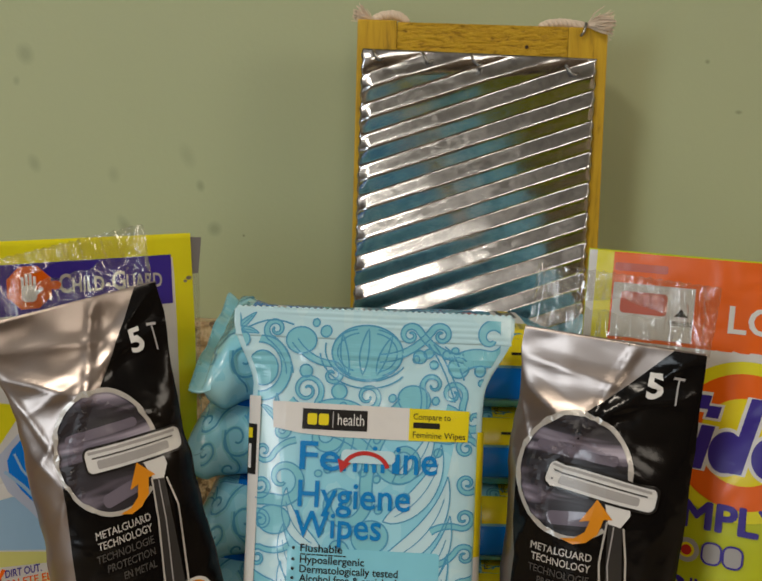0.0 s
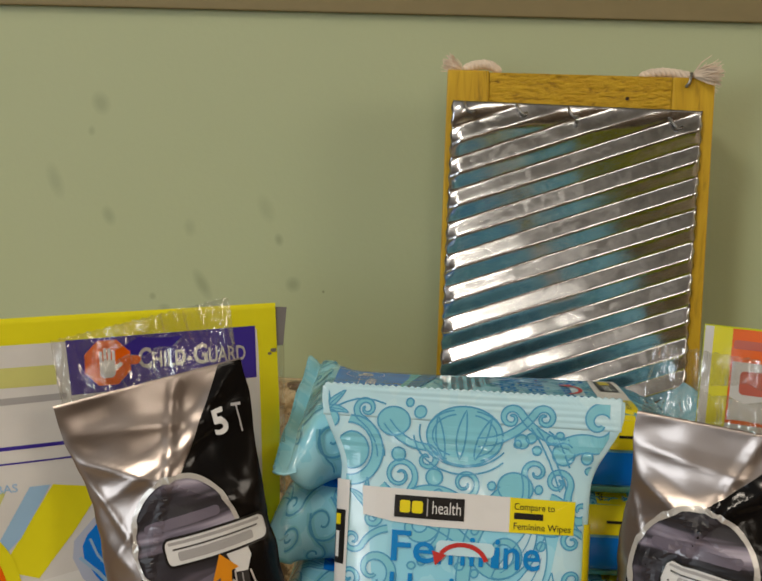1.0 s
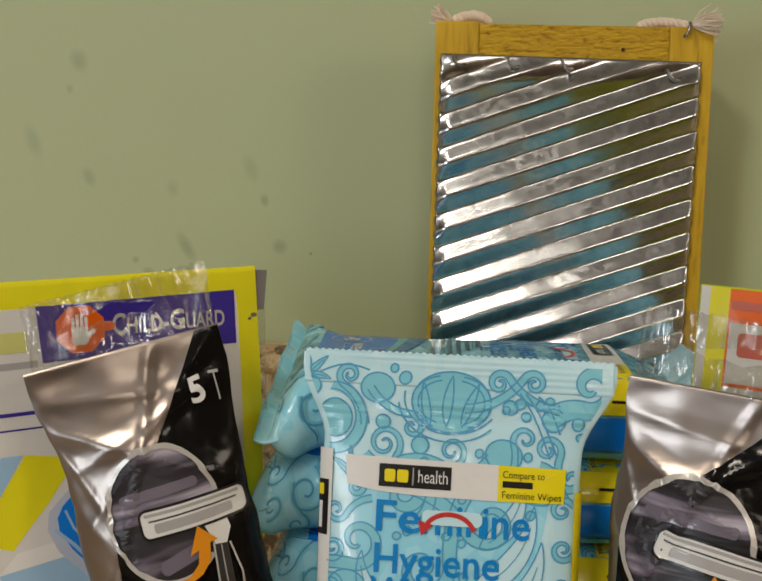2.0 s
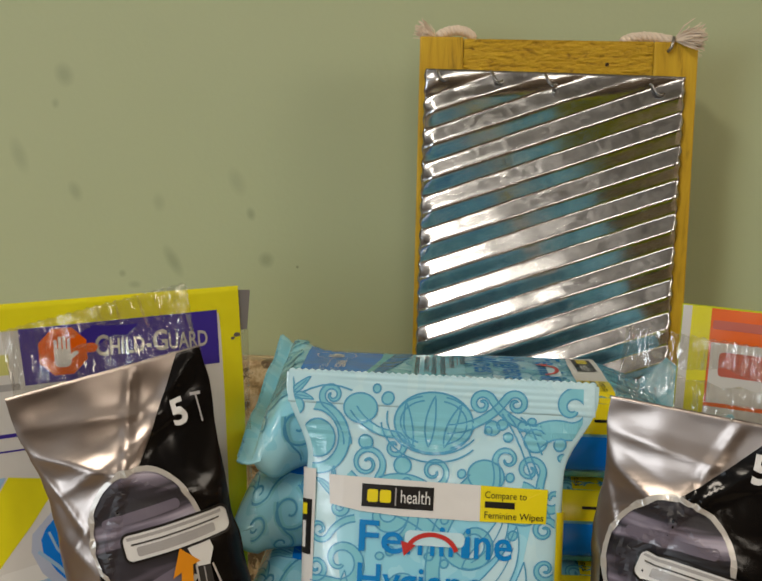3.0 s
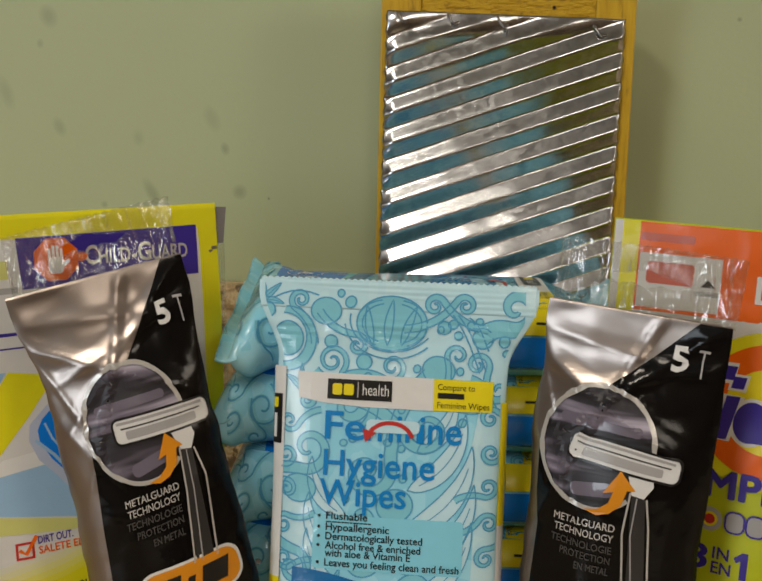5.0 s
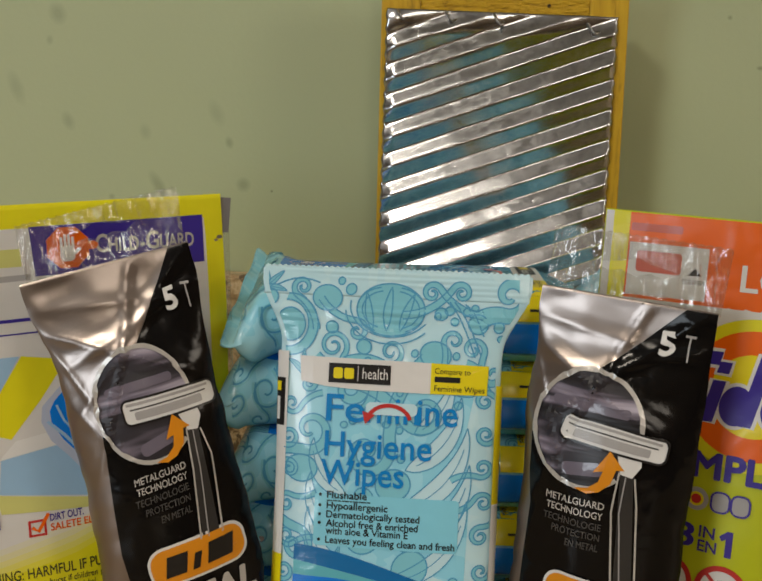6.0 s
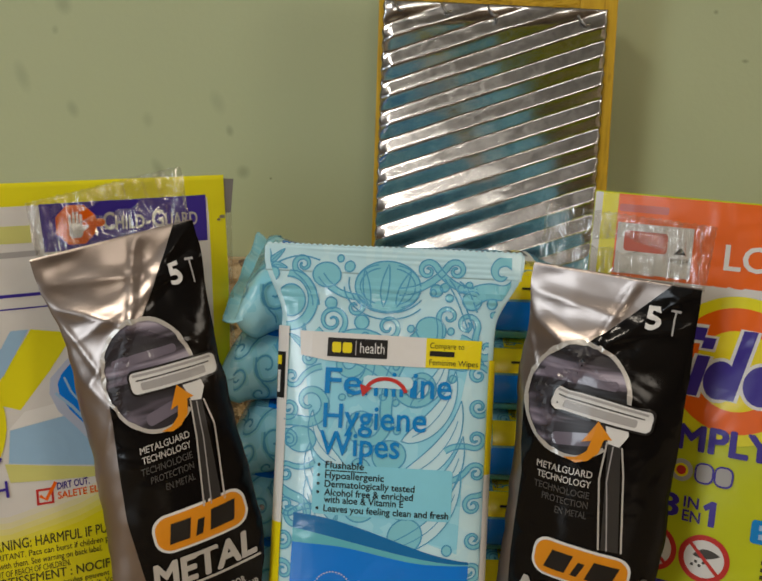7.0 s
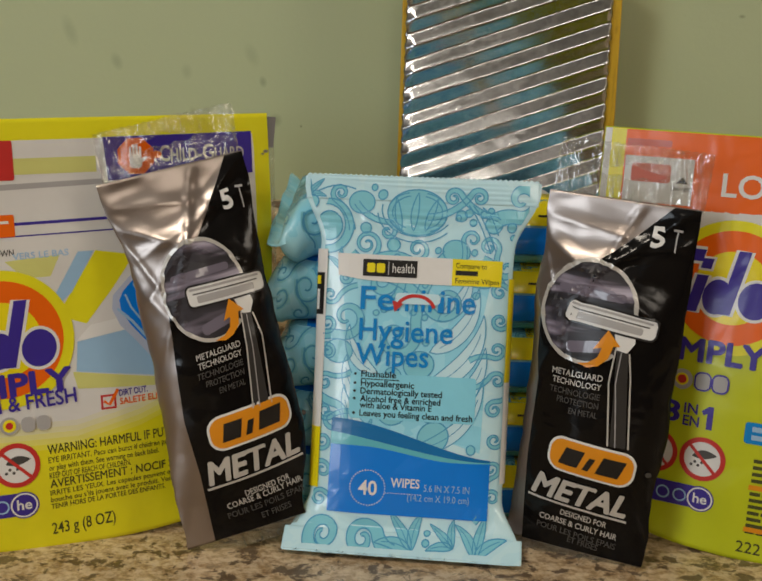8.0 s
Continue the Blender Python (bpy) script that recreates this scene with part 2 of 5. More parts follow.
BLACK = film("black_ink", rgb(0.012, 0.011, 0.011), 0.30, 0.14)
BLACK_FILM = film("black_pouch_film", rgb(0.005, 0.0045, 0.0045), 0.15, 0.0, 0.0, 1.0, 0.1, 0.20)
GREY = film("grey_ink", rgb(0.42, 0.41, 0.41), 0.32, 0.14)
GREY_DIM = film("dim_grey_ink", rgb(0.07, 0.066, 0.062), 0.32, 0.14)
HANDLE_DARK = film("dark_handle_ink", rgb(0.035, 0.033, 0.032), 0.3, 0.1)
SILVER_INK = film("silver_ink", rgb(0.60, 0.58, 0.55), 0.30, 0.3, 0.3)
RED = film("red_ink", rgb(0.58, 0.035, 0.03), 0.32, 0.14)
# red with the pale haze of the clear tab before it mixed in
RED_SOFT = film("hazed_red_ink", rgb(0.60, 0.14, 0.09), 0.32, 0.14)
ORANGE = film("orange_ink", rgb(0.90, 0.145, 0.002), 0.30, 0.14)
AMBER = film("amber_ink", rgb(0.80, 0.30, 0.012), 0.30, 0.14)
PURPLE = film("purple_ink", rgb(0.048, 0.028, 0.31), 0.30, 0.14)
SKY = film("sky_blue_ink", rgb(0.34, 0.55, 0.78), 0.30, 0.14)
LILAC = film("pale_lilac_ink", rgb(0.50, 0.56, 0.72), 0.30, 0.14)
OLIVE_TEXT = film("dark_olive_lettering", rgb(0.07, 0.075, 0.02), 0.34, 0.14)
SILVER = foil("silver_pouch_foil", rgb(0.335, 0.287, 0.262), 0.31)


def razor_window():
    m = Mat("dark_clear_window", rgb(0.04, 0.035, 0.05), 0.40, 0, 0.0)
    # slanting lilac-white highlights of the glossy film, painted into the window's colour
    highlight_streak = m.noise(24, 3, 0.5, m.scaled(0.35, 0.4, 2.6, (0, radians(8), 0)), 0.5)
    m.colour(m.ramp(highlight_streak, [(0.36, rgb(0.010, 0.009, 0.012)), (0.50, rgb(0.03, 0.026, 0.036)), (0.56, rgb(0.19, 0.165, 0.22)), (0.66, rgb(0.60, 0.55, 0.66))]))
    m.bump(highlight_streak, 0.4, 0.003)
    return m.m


RAZOR_DARK = razor_window()
RAZOR_LILAC = film("lilac_grey_plastic", rgb(0.17, 0.15, 0.20), 0.28, 0.6, 0, 0.3)
GREY_SEAL = film("grey_seal_film", rgb(0.22, 0.21, 0.21), 0.32, 0.3)

# ---------------------------------------------------------------- mesh helpers
MM = 0.001


def part(name, bm, material, parent=None, label="", smooth=False):
    me = bpy.data.meshes.new(name)
    bm.to_mesh(me)
    bm.free()
    me.materials.append(material)
    if smooth:
        me.polygons.foreach_set("use_smooth", [True] * len(me.polygons))
    ob = new(name, me)
    ob.parent = parent
    if label:
        tagged(ob, label)
    return ob


def anchor(name, m, label, category, group="", kind=""):
    ob = new(name)
    ob.empty_display_size = 0.02
    ob.matrix_world = m
    return tagged(ob, label, category, group, kind)


def box(x0, x1, y0, y1, z0, z1, bevel=0.0, segments=2):
    bm = bmesh.new()
    bmesh.ops.create_cube(bm, size=1.0)
    for v in bm.verts:
        v.co = Vector(((x0, x1)[v.co.x > 0], (y0, y1)[v.co.y > 0], (z0, z1)[v.co.z > 0]))
    if bevel:
        bmesh.ops.bevel(bm, geom=bm.edges[:], offset=bevel, segments=segments, affect="EDGES", profile=0.6)
    return bm


def tube(points, radius, sides=8, taper=None):
    """A round tube along a list of points."""
    bm = bmesh.new()
    pts = [Vector(p) for p in points]
    rings = []
    for i, p in enumerate(pts):
        d = (pts[min(i + 1, len(pts) - 1)] - pts[max(i - 1, 0)]).normalized()
        a = d.orthogonal().normalized()
        if rings:
            a = (side - d * side.dot(d)).normalized()
        side = a
        b = d.cross(a)
        r = radius * (taper(i / (len(pts) - 1)) if taper else 1)
        rings.append([bm.verts.new(p + (a * math.cos(k * math.tau / sides) + b * math.sin(k * math.tau / sides)) * r) for k in range(sides)])
    for r0, r1 in zip(rings, rings[1:]):
        for k in range(sides):
            bm.faces.new((r0[k], r0[(k + 1) % sides], r1[(k + 1) % sides], r1[k]))
    bm.faces.new(rings[0][::-1])
    bm.faces.new(rings[-1])
    return bm


def joined(*bms):
    out = bmesh.new()
    for bm in bms:
        me = bpy.data.meshes.new("joint")
        bm.to_mesh(me)
        bm.free()
        out.from_mesh(me)
        bpy.data.meshes.remove(me)
    return out


def under(host, *parts):
    """Makes parts that carry no turn of their own into parts of host."""
    for ob in parts:
        ob.parent = host


# ---- flat prints, in millimetres, laid onto a pouch's front


def poly(*outlines):
    """Triangles of an outline with holes."""
    loops = [[Vector((x, z, 0)) for x, z in o] for o in outlines]
    flat = [p for lo in loops for p in lo]
    bm = bmesh.new()
    vs = [bm.verts.new((p.x, 0, p.y)) for p in flat]
    for tri in tessellate_polygon(loops):
        if len(set(tri)) == 3:
            try:
                bm.faces.new([vs[k] for k in tri])
            except ValueError:
                pass
    return bm


def circle(cx, cz, rx, rz=None, n=36, turn=0.0, a0=0, a1=360):
    rz = rz or rx
    c, s = math.cos(radians(turn)), math.sin(radians(turn))
    out = []
    full = abs(a1 - a0) >= 360
    for k in range(n if full else n + 1):
        a = radians(a0 + (a1 - a0) * k / n)
        x, z = rx * math.cos(a), rz * math.sin(a)
        out.append((cx + x * c - z * s, cz + x * s + z * c))
    return out


def rect(x0, x1, z0, z1, r=0.0):
    if r <= 0:
        return [(x0, z0), (x1, z0), (x1, z1), (x0, z1)]
    out = []
    for cx, cz, a in ((x1 - r, z0 + r, -90), (x1 - r, z1 - r, 0), (x0 + r, z1 - r, 90), (x0 + r, z0 + r, 180)):
        out += [(cx + r * math.cos(radians(a + k * 15)), cz + r * math.sin(radians(a + k * 15))) for k in range(7)]
    return out


def turned(points, cx, cz, angle):
    c, s = math.cos(radians(angle)), math.sin(radians(angle))
    return [(cx + (x - cx) * c - (z - cz) * s, cz + (x - cx) * s + (z - cz) * c) for x, z in points]


def stroke(points, width, closed=False, thin_end=False):
    """A flat ribbon along a 2D line."""
    bm = bmesh.new()
    n = len(points)
    rows = []
    for i, (x, z) in enumerate(points):
        a = points[(i - 1) % n] if closed else points[max(i - 1, 0)]
        b = points[(i + 1) % n] if closed else points[min(i + 1, n - 1)]
        dx, dz = b[0] - a[0], b[1] - a[1]
        le = math.hypot(dx, dz) or 1
        w = width / 2 * (1 - 0.85 * i / (n - 1) if thin_end else 1)
        rows.append((bm.verts.new((x - dz / le * w, 0, z + dx / le * w)), bm.verts.new((x + dz / le * w, 0, z - dx / le * w))))
    pairs = list(zip(rows, rows[1:])) + ([(rows[-1], rows[0])] if closed else [])
    for (a, b), (c, d) in pairs:
        bm.faces.new((a, b, d, c))
    return bm


def lettering(text, x0, x1, z, height, angle=0.0, bold=0.0, slant=0.0):
    """Letters between x0 and x1, with their base line at z and capitals of that height."""
    cu = bpy.data.curves.new("letters", "FONT")
    rim, bold = (bold, 0.0) if "M" in text else (0.0, bold)
    cu.body, cu.size, cu.offset, cu.shear, cu.resolution_u = text, 1.0, bold, slant, 3
    ob = new("letters", cu)
    bpy.context.view_layer.update()
    me = bpy.data.meshes.new_from_object(ob.evaluated_get(bpy.context.evaluated_depsgraph_get()))
    bm = bmesh.new()
    bm.from_mesh(me)
    bpy.data.objects.remove(ob)
    bpy.data.curves.remove(cu)
    bpy.data.meshes.remove(me)
    bmesh.ops.remove_doubles(bm, verts=bm.verts[:], dist=0.0005)
    if rim > 0:
        # a rim round every letter makes it bold
        sides = []
        for e in bm.edges:
            if len(e.link_faces) == 1:
                a, b = e.verts[0].co, e.verts[1].co
                d = (b - a).normalized()
                n = Vector((-d.y, d.x, 0))
                if n.dot((a + b) / 2 - e.link_faces[0].calc_center_median()) < 0:
                    n = -n
                sides.append((a - d * rim * 0.4, b + d * rim * 0.4, n * rim))
        for a, b, n in sides:
            bm.faces.new([bm.verts.new(p) for p in (a, b, b + n, a + n)])
    lo, hi = min(v.co.x for v in bm.verts), max(v.co.x for v in bm.verts)
    k = (x1 - x0) / (hi - lo)
    for v in bm.verts:
        p = turned([(x0 + (v.co.x - lo) * k, z + v.co.y * height / 0.69)], x0, z, angle)[0]
        v.co = Vector((p[0], 0, p[1]))
    return bm


def bars(x0, x1, z, height, words, angle=0.0, seed=1):
    """A line of unreadable writing as plain bars."""
    rng = random.Random(seed)
    ws = [rng.uniform(0.5, 1.5) for _ in range(words)]
    gap = 0.12 * (x1 - x0) / words
    k = ((x1 - x0) - gap * (words - 1)) / sum(ws)
    out, x = [], x0
    for w in ws:
        out.append(poly(turned(rect(x, x + w * k, z, z + height), x0, z, angle)))
        x += w * k + gap
    return joined(*out)


def laid(bm, surface, layer, step=6.0, shift=None, clip=None, gap=0.16):
    """Cuts a flat print on a grid and lays it on surface(x, z), a little proud of it."""
    if clip:
        for axis, at, way in ((0, clip[0], -1), (0, clip[1], 1), (2, clip[2], -1), (2, clip[3], 1)):
            co, no = Vector((0, 0, 0)), Vector((0, 0, 0))
            co[axis], no[axis] = at, way
            bmesh.ops.bisect_plane(bm, geom=bm.verts[:] + bm.edges[:] + bm.faces[:], dist=0.0005, plane_co=co, plane_no=no, clear_outer=True)
    if shift:
        for v in bm.verts:
            v.co.x, v.co.z = shift(v.co.x, v.co.z)
    xs = [v.co.x for v in bm.verts]
    zs = [v.co.z for v in bm.verts]
    for axis, lo, hi in ((0, min(xs), max(xs)), (2, min(zs), max(zs))):
        k = math.floor(lo / step) + 1
        while k * step < hi - 0.01:
            co, no = Vector((0, 0, 0)), Vector((0, 0, 0))
            co[axis], no[axis] = k * step, 1
            bmesh.ops.bisect_plane(bm, geom=bm.verts[:] + bm.edges[:] + bm.faces[:], dist=0.0005, plane_co=co, plane_no=no)
            k += 1
    for v in bm.verts:
        x, z = v.co.x, v.co.z
        e = 0.6
        y = surface(x, z)
        n = Vector((-(surface(x + e, z) - surface(x - e, z)) / (2 * e), 1, -(surface(x, z + e) - surface(x, z - e)) / (2 * e))).normalized()
        v.co = (Vector((x, y, z)) - n * (gap * layer)) * MM
    bmesh.ops.recalc_face_normals(bm, faces=bm.faces[:])
    if bm.faces and sum(f.normal.y for f in bm.faces) > 0:
        bmesh.ops.reverse_faces(bm, faces=bm.faces[:])
    return bm


# ---------------------------------------------------------------- the setting
WALL_Y, SPLASH_Y, SPLASH_Z, SHELF_Z = 0.822, 0.800, 0.188, 0.424


def setting():
    part("wall_back", box(-2.0, 2.0, WALL_Y, WALL_Y + 0.1, -0.9, 1.5), WALL)
    part("wall_right", box(2.0, 2.1, -3.0, WALL_Y, -0.9, 1.5), PLASTER)
    # left wall with a window opening
    bm = joined(box(-2.1, -2.0, -3.0, -2.90, -0.9, 1.5), box(-2.1, -2.0, -1.50, WALL_Y, -0.9, 1.5),
                box(-2.1, -2.0, -2.90, -1.50, -0.9, -0.10), box(-2.1, -2.0, -2.90, -1.50, 1.12, 1.5))
    part("wall_left", bm, PLASTER)
    part("wall_front", box(-2.0, 2.0, -3.1, -3.0, -0.9, 1.5), PLASTER)
    part("ceiling", box(-2.1, 2.1, -3.1, WALL_Y + 0.1, 1.5, 1.6), CEILING)
    part("floor", box(-2.1, 2.1, -3.1, WALL_Y + 0.1, -1.0, -0.9), FLOOR_WOOD)
    for n, l in (("wall_back", "sage green painted wall with dull smudges"), ("wall_left", "plain brown plaster wall with a window opening"),
                 ("wall_front", "plain brown plaster wall"), ("wall_right", "plain brown plaster wall"),
                 ("ceiling", "plain white ceiling"), ("floor", "plain wooden floor")):
        tagged(bpy.data.objects[n], l, n.split("_")[0], kind="structure")
    counter = part("countertop", box(-1.6, 1.6, 0.19, SPLASH_Y - 0.001, -0.032, 0.0, 0.006, 3), GRANITE)
    tagged(counter, "polished beige and brown speckled granite countertop", "countertop", kind="structure")
    base = part("base_cabinet", box(-1.6, 1.6, 0.24, WALL_Y - 0.002, -0.9, -0.033), CABINET)
    tagged(base, "plain brown base cabinet under the countertop", "cabinet", kind="structure")
    splash = part("backsplash", box(-1.6, 1.6, SPLASH_Y, WALL_Y - 0.001, -0.03, SPLASH_Z, 0.003, 2), GRANITE)
    tagged(splash, "low granite backsplash along the green wall", "backsplash", kind="structure")
    shelf = part("shelf", box(-1.6, 1.6, WALL_Y - 0.005, WALL_Y - 0.001, SHELF_Z, SHELF_Z + 0.040, 0.001, 2), LEDGE)
    tagged(shelf, "narrow brown wooden rail fixed along the green wall", "rail", kind="structure")


setting()

# ---------------------------------------------------------------- washboard


def washboard():
    top = anchor("washboard", pose(0.07, 0.764, 0.0), "small yellow wooden washboard with a diagonally ribbed steel sheet", "washboard")
    part("stile", box(-0.0775, -0.0530, 0.0, 0.026, 0.0, 0.3835, 0.0012), YWOOD, top)
    part("stile", box(0.0530, 0.0775, 0.0, 0.026, 0.0, 0.3825, 0.0012), YWOOD, top)
    # rough-sawn rail, its face chewed by the saw
    bm = bmesh.new()
    nx, nz = 120, 20
    x0, x1, z0, z1 = -0.0528, 0.0528, 0.3630, 0.3825
    grid = []
    for j in range(nz + 1):
        row = []
        for i in range(nx + 1):
            x, z = x0 + (x1 - x0) * i / nx, z0 + (z1 - z0) * j / nz
            rip = noise.noise(Vector((x * 110, z * 700, 3))) * 0.0007 + noise.noise(Vector((x * 320, z * 1500, 7))) * 0.0003
            row.append(bm.verts.new((x, 0.0012 + abs(rip) * 1.4, z)))
        grid.append(row)
    for j in range(nz):
        for i in range(nx):
            bm.faces.new((grid[j][i], grid[j][i + 1], grid[j + 1][i + 1], grid[j + 1][i]))
    part("top_rail", joined(bm, box(x0, x1, 0.0032, 0.024, z0, z1)), YWOOD_ROUGH, top, "rough-sawn yellow top rail")
    part("bottom_rail", box(-0.0528, 0.0528, 0.001, 0.024, 0.05, 0.075, 0.001), YWOOD, top)
    part("knot", joined(tube([(0.0275, 0.0022, 0.3695), (0.0275, 0.0002, 0.3695)], 0.0011, 10)), KNOT, top, "small dark knot")
    # ribbed sheet
    bm = bmesh.new()
    xa, xb, za, zb = -0.0742, 0.0705, 0.06, 0.3655
    nx, nz = 110, 260
    pitch, tilt = 0.0177, radians(19.5)
    rows = []
    for j in range(nz + 1):
        row = []
        for i in range(nx + 1):
            fx = i / nx
            x = xa + (xb - xa) * fx
            z = za + (zb - 0.0022 * fx - za) * j / nz
            skew = -0.002 * (1 - j / nz)
            s = ((z * math.cos(tilt) - x * math.sin(tilt)) / pitch) % 1.0
            # flat crests, steeper valleys
            tri = 1 - abs(2 * s - 1)
            h = min(1, max(0, (tri - 0.04) / 0.92))
            h = h * 0.93 + 0.07 * h * h * (3 - 2 * h)
            edge = min(fx, 1 - fx) * (xb - xa)
            edge_z = (zb - z)
            crushed = 0.010 if fx < 0.5 else 0.004
            fade = min(1, edge / crushed + 0.40) * min(1, edge_z / 0.016 + 0.06)
            near_top = max(0, 1 - edge_z / 0.020)
            dent = noise.noise(Vector((x * 45, z * 45, 1))) * 0.0004 + noise.noise(Vector((x * 75, z * 60, 4))) * 0.0020 * near_top
            wave = 0.0004 * math.sin(j * 0.9) * max(0, 1 - edge / 0.003)
            row.append(bm.verts.new((x + skew + wave, -0.0009 - 0.0046 * h * fade + dent * fade, z)))
        rows.append(row)
    for j in range(nz):
        for i in range(nx):
            bm.faces.new((rows[j][i], rows[j][i + 1], rows[j + 1][i + 1], rows[j + 1][i]))
    sheet = part("ribbed_sheet", bm, STEEL, top, "galvanised steel sheet with slanting ribs", True)
    sol = sheet.modifiers.new("thickness", "SOLIDIFY")
    sol.thickness, sol.offset = 0.0004, 1
    # bent nails along the sheet's upper edge
    for x, z, dx in ((-0.0640, 0.3585, 0.004), (-0.0335, 0.3580, 0.004), (-0.0035, 0.3570, 0.004), (0.0560, 0.3525, 0.005)):
        pts = [(x - dx, 0.002, z + 0.0068), (x - dx * 0.8, -0.0028, z + 0.0060), (x - dx * 0.3, -0.0052, z + 0.0015), (x + 0.001, -0.0054, z), (x + 0.003, -0.0044, z + 0.0012)]
        part("nail", tube(pts, 0.0008, 6), NAIL, top, smooth=True)
    part("nail", tube([(0.0635, 0.001, 0.3850), (0.0632, -0.0022, 0.3842), (0.0618, -0.0028, 0.3790), (0.0600, -0.0022, 0.3765)], 0.0009, 6), NAIL, top, "bent nail holding the twine", True)

    def twist(points, radius, turns):
        """Three strands of jute wound round a line."""
        out = []
        for s in range(3):
            pts = []
            n = 60
            for k in range(n + 1):
                f = k / n * (len(points) - 1)
                i = min(int(f), len(points) - 2)
                p = Vector(points[i]).lerp(Vector(points[i + 1]), f - i)
                a = turns * math.tau * k / n + s * math.tau / 3
                pts.append(p + Vector((0, math.cos(a), math.sin(a))) * radius * 0.55)
            out.append(tube(pts, radius * 0.62, 6))
        return joined(*out)

    def tuft(at, way, length, spread, count, seed):
        rng = random.Random(seed)
        out = []
        for _ in range(count):
            d = (Vector(way) + Vector((rng.gauss(0, spread), rng.gauss(0, spread), rng.gauss(0, spread)))).normalized()
            le = length * rng.uniform(0.65, 1.1)
            bend = Vector((rng.gauss(0, 1), rng.gauss(0, 1), rng.gauss(0, 1))) * le * 0.08
            p = Vector(at)
            out.append(tube([p, p + d * le * 0.5 + bend, p + d * le + bend * 0.4], 0.00062, 4, lambda f: 1 - 0.6 * f))
        return joined(*out)

    # arcs of twine over the top, and frayed ends past the nails
    part("twine", twist([(-0.0675, 0.011, 0.3850), (-0.0620, 0.010, 0.3873), (-0.0560, 0.010, 0.3882), (-0.0510, 0.011, 0.3872), (-0.0465, 0.013, 0.3845)], 0.0027, 3.2), TWINE, top, "twisted jute twine", True)
    part("twine", twist([(0.0370, 0.013, 0.3835), (0.0420, 0.011, 0.3855), (0.0490, 0.010, 0.3862), (0.0560, 0.009, 0.3855), (0.0640, 0.004, 0.3835)], 0.0026, 3.2), TWINE, top, "twisted jute twine", True)
    part("frayed_end", tuft((-0.0690, 0.009, 0.3838), (-0.86, -0.1, 0.42), 0.0120, 0.22, 130, 3), TWINE, top, "frayed jute end")
    part("frayed_end", tuft((0.0640, 0.001, 0.3835), (0.98, -0.12, 0.10), 0.0165, 0.26, 230, 5), TWINE, top, "frayed jute end")
    return top


washboard()

# ---------------------------------------------------------------- pouches


def ease(a, b, x):
    t = min(1.0, max(0.0, (x - a) / (b - a)))
    return t * t * (3 - 2 * t)


def shell(xl, xr, zb, zt, yf, yb, nu=56, nv=90, close_bottom=False, z_at=None):
    """A closed pouch: front y = yf(x, z) and back y = yb(x, z), in millimetres, between the sides xl(z), xr(z)."""
    bm = bmesh.new()
    fr, bk = [], []
    for j in range(nv + 1):
        v = j / nv
        a, b = [], []
        for i in range(nu + 1):
            u = -math.cos(math.pi * i / nu)
            z = zb + (zt - zb) * v
            x = (xl(z) + xr(z)) / 2 + u * (xr(z) - xl(z)) / 2
            zz = z_at(u, z) if z_at else z
            a.append(bm.verts.new((x * MM, yf(x, z) * MM, zz * MM)))
            b.append(a[-1] if i in (0, nu) else bm.verts.new((x * MM, yb(x, z) * MM, zz * MM)))
        fr.append(a)
        bk.append(b)
    for j in range(nv):
        for i in range(nu):
            bm.faces.new((fr[j][i], fr[j][i + 1], fr[j + 1][i + 1], fr[j + 1][i]))
            bm.faces.new((bk[j][i + 1], bk[j][i], bk[j + 1][i], bk[j + 1][i + 1]))
    for row in (0, nv):
        for i in range(nu):
            q = [fr[row][i + 1], fr[row][i], bk[row][i], bk[row][i + 1]]
            q = [v for k, v in enumerate(q) if v not in q[:k]]
            if len(q) > 2:
                bm.faces.new(q)
    bmesh.ops.recalc_face_normals(bm, faces=bm.faces[:])
    return bm


# ---- wipes packs


def spiral(cx, cz, r, turns, start, sign=1, tail=0.0):
    """A scroll: a spiral that runs out into a tail."""
    n = int(26 * turns) + 8
    pts = []
    for k in range(n + 1):
        f = k / n
        a = radians(start) + sign * turns * math.tau * (1 - f)
        rr = r * (0.16 + 0.84 * f)
        pts.append((cx + rr * math.cos(a), cz + rr * math.sin(a)))
    if tail:
        dx, dz = pts[-1][0] - pts[-2][0], pts[-1][1] - pts[-2][1]
        le = math.hypot(dx, dz)
        for k in range(1, 9):
            f = k / 8
            bend = sign * 0.9 * f
            px = dx / le * math.cos(bend) - dz / le * math.sin(bend)
            pz = dx / le * math.sin(bend) + dz / le * math.cos(bend)
            pts.append((pts[-1][0] + px * tail / 8, pts[-1][1] + pz * tail / 8))
    return pts[::-1]


def leaf(cx, cz, length, width, turn):
    pts = []
    for k in range(13):
        f = k / 12
        pts.append((f * length, width * math.sin(math.pi * f) ** 0.8 * (1 - 0.3 * f)))
    pts += [(x, -z * 0.55) for x, z in pts[-2:0:-1]]
    c, s = math.cos(radians(turn)), math.sin(radians(turn))
    return [(cx + x * c - z * s, cz + x * s + z * c) for x, z in pts]


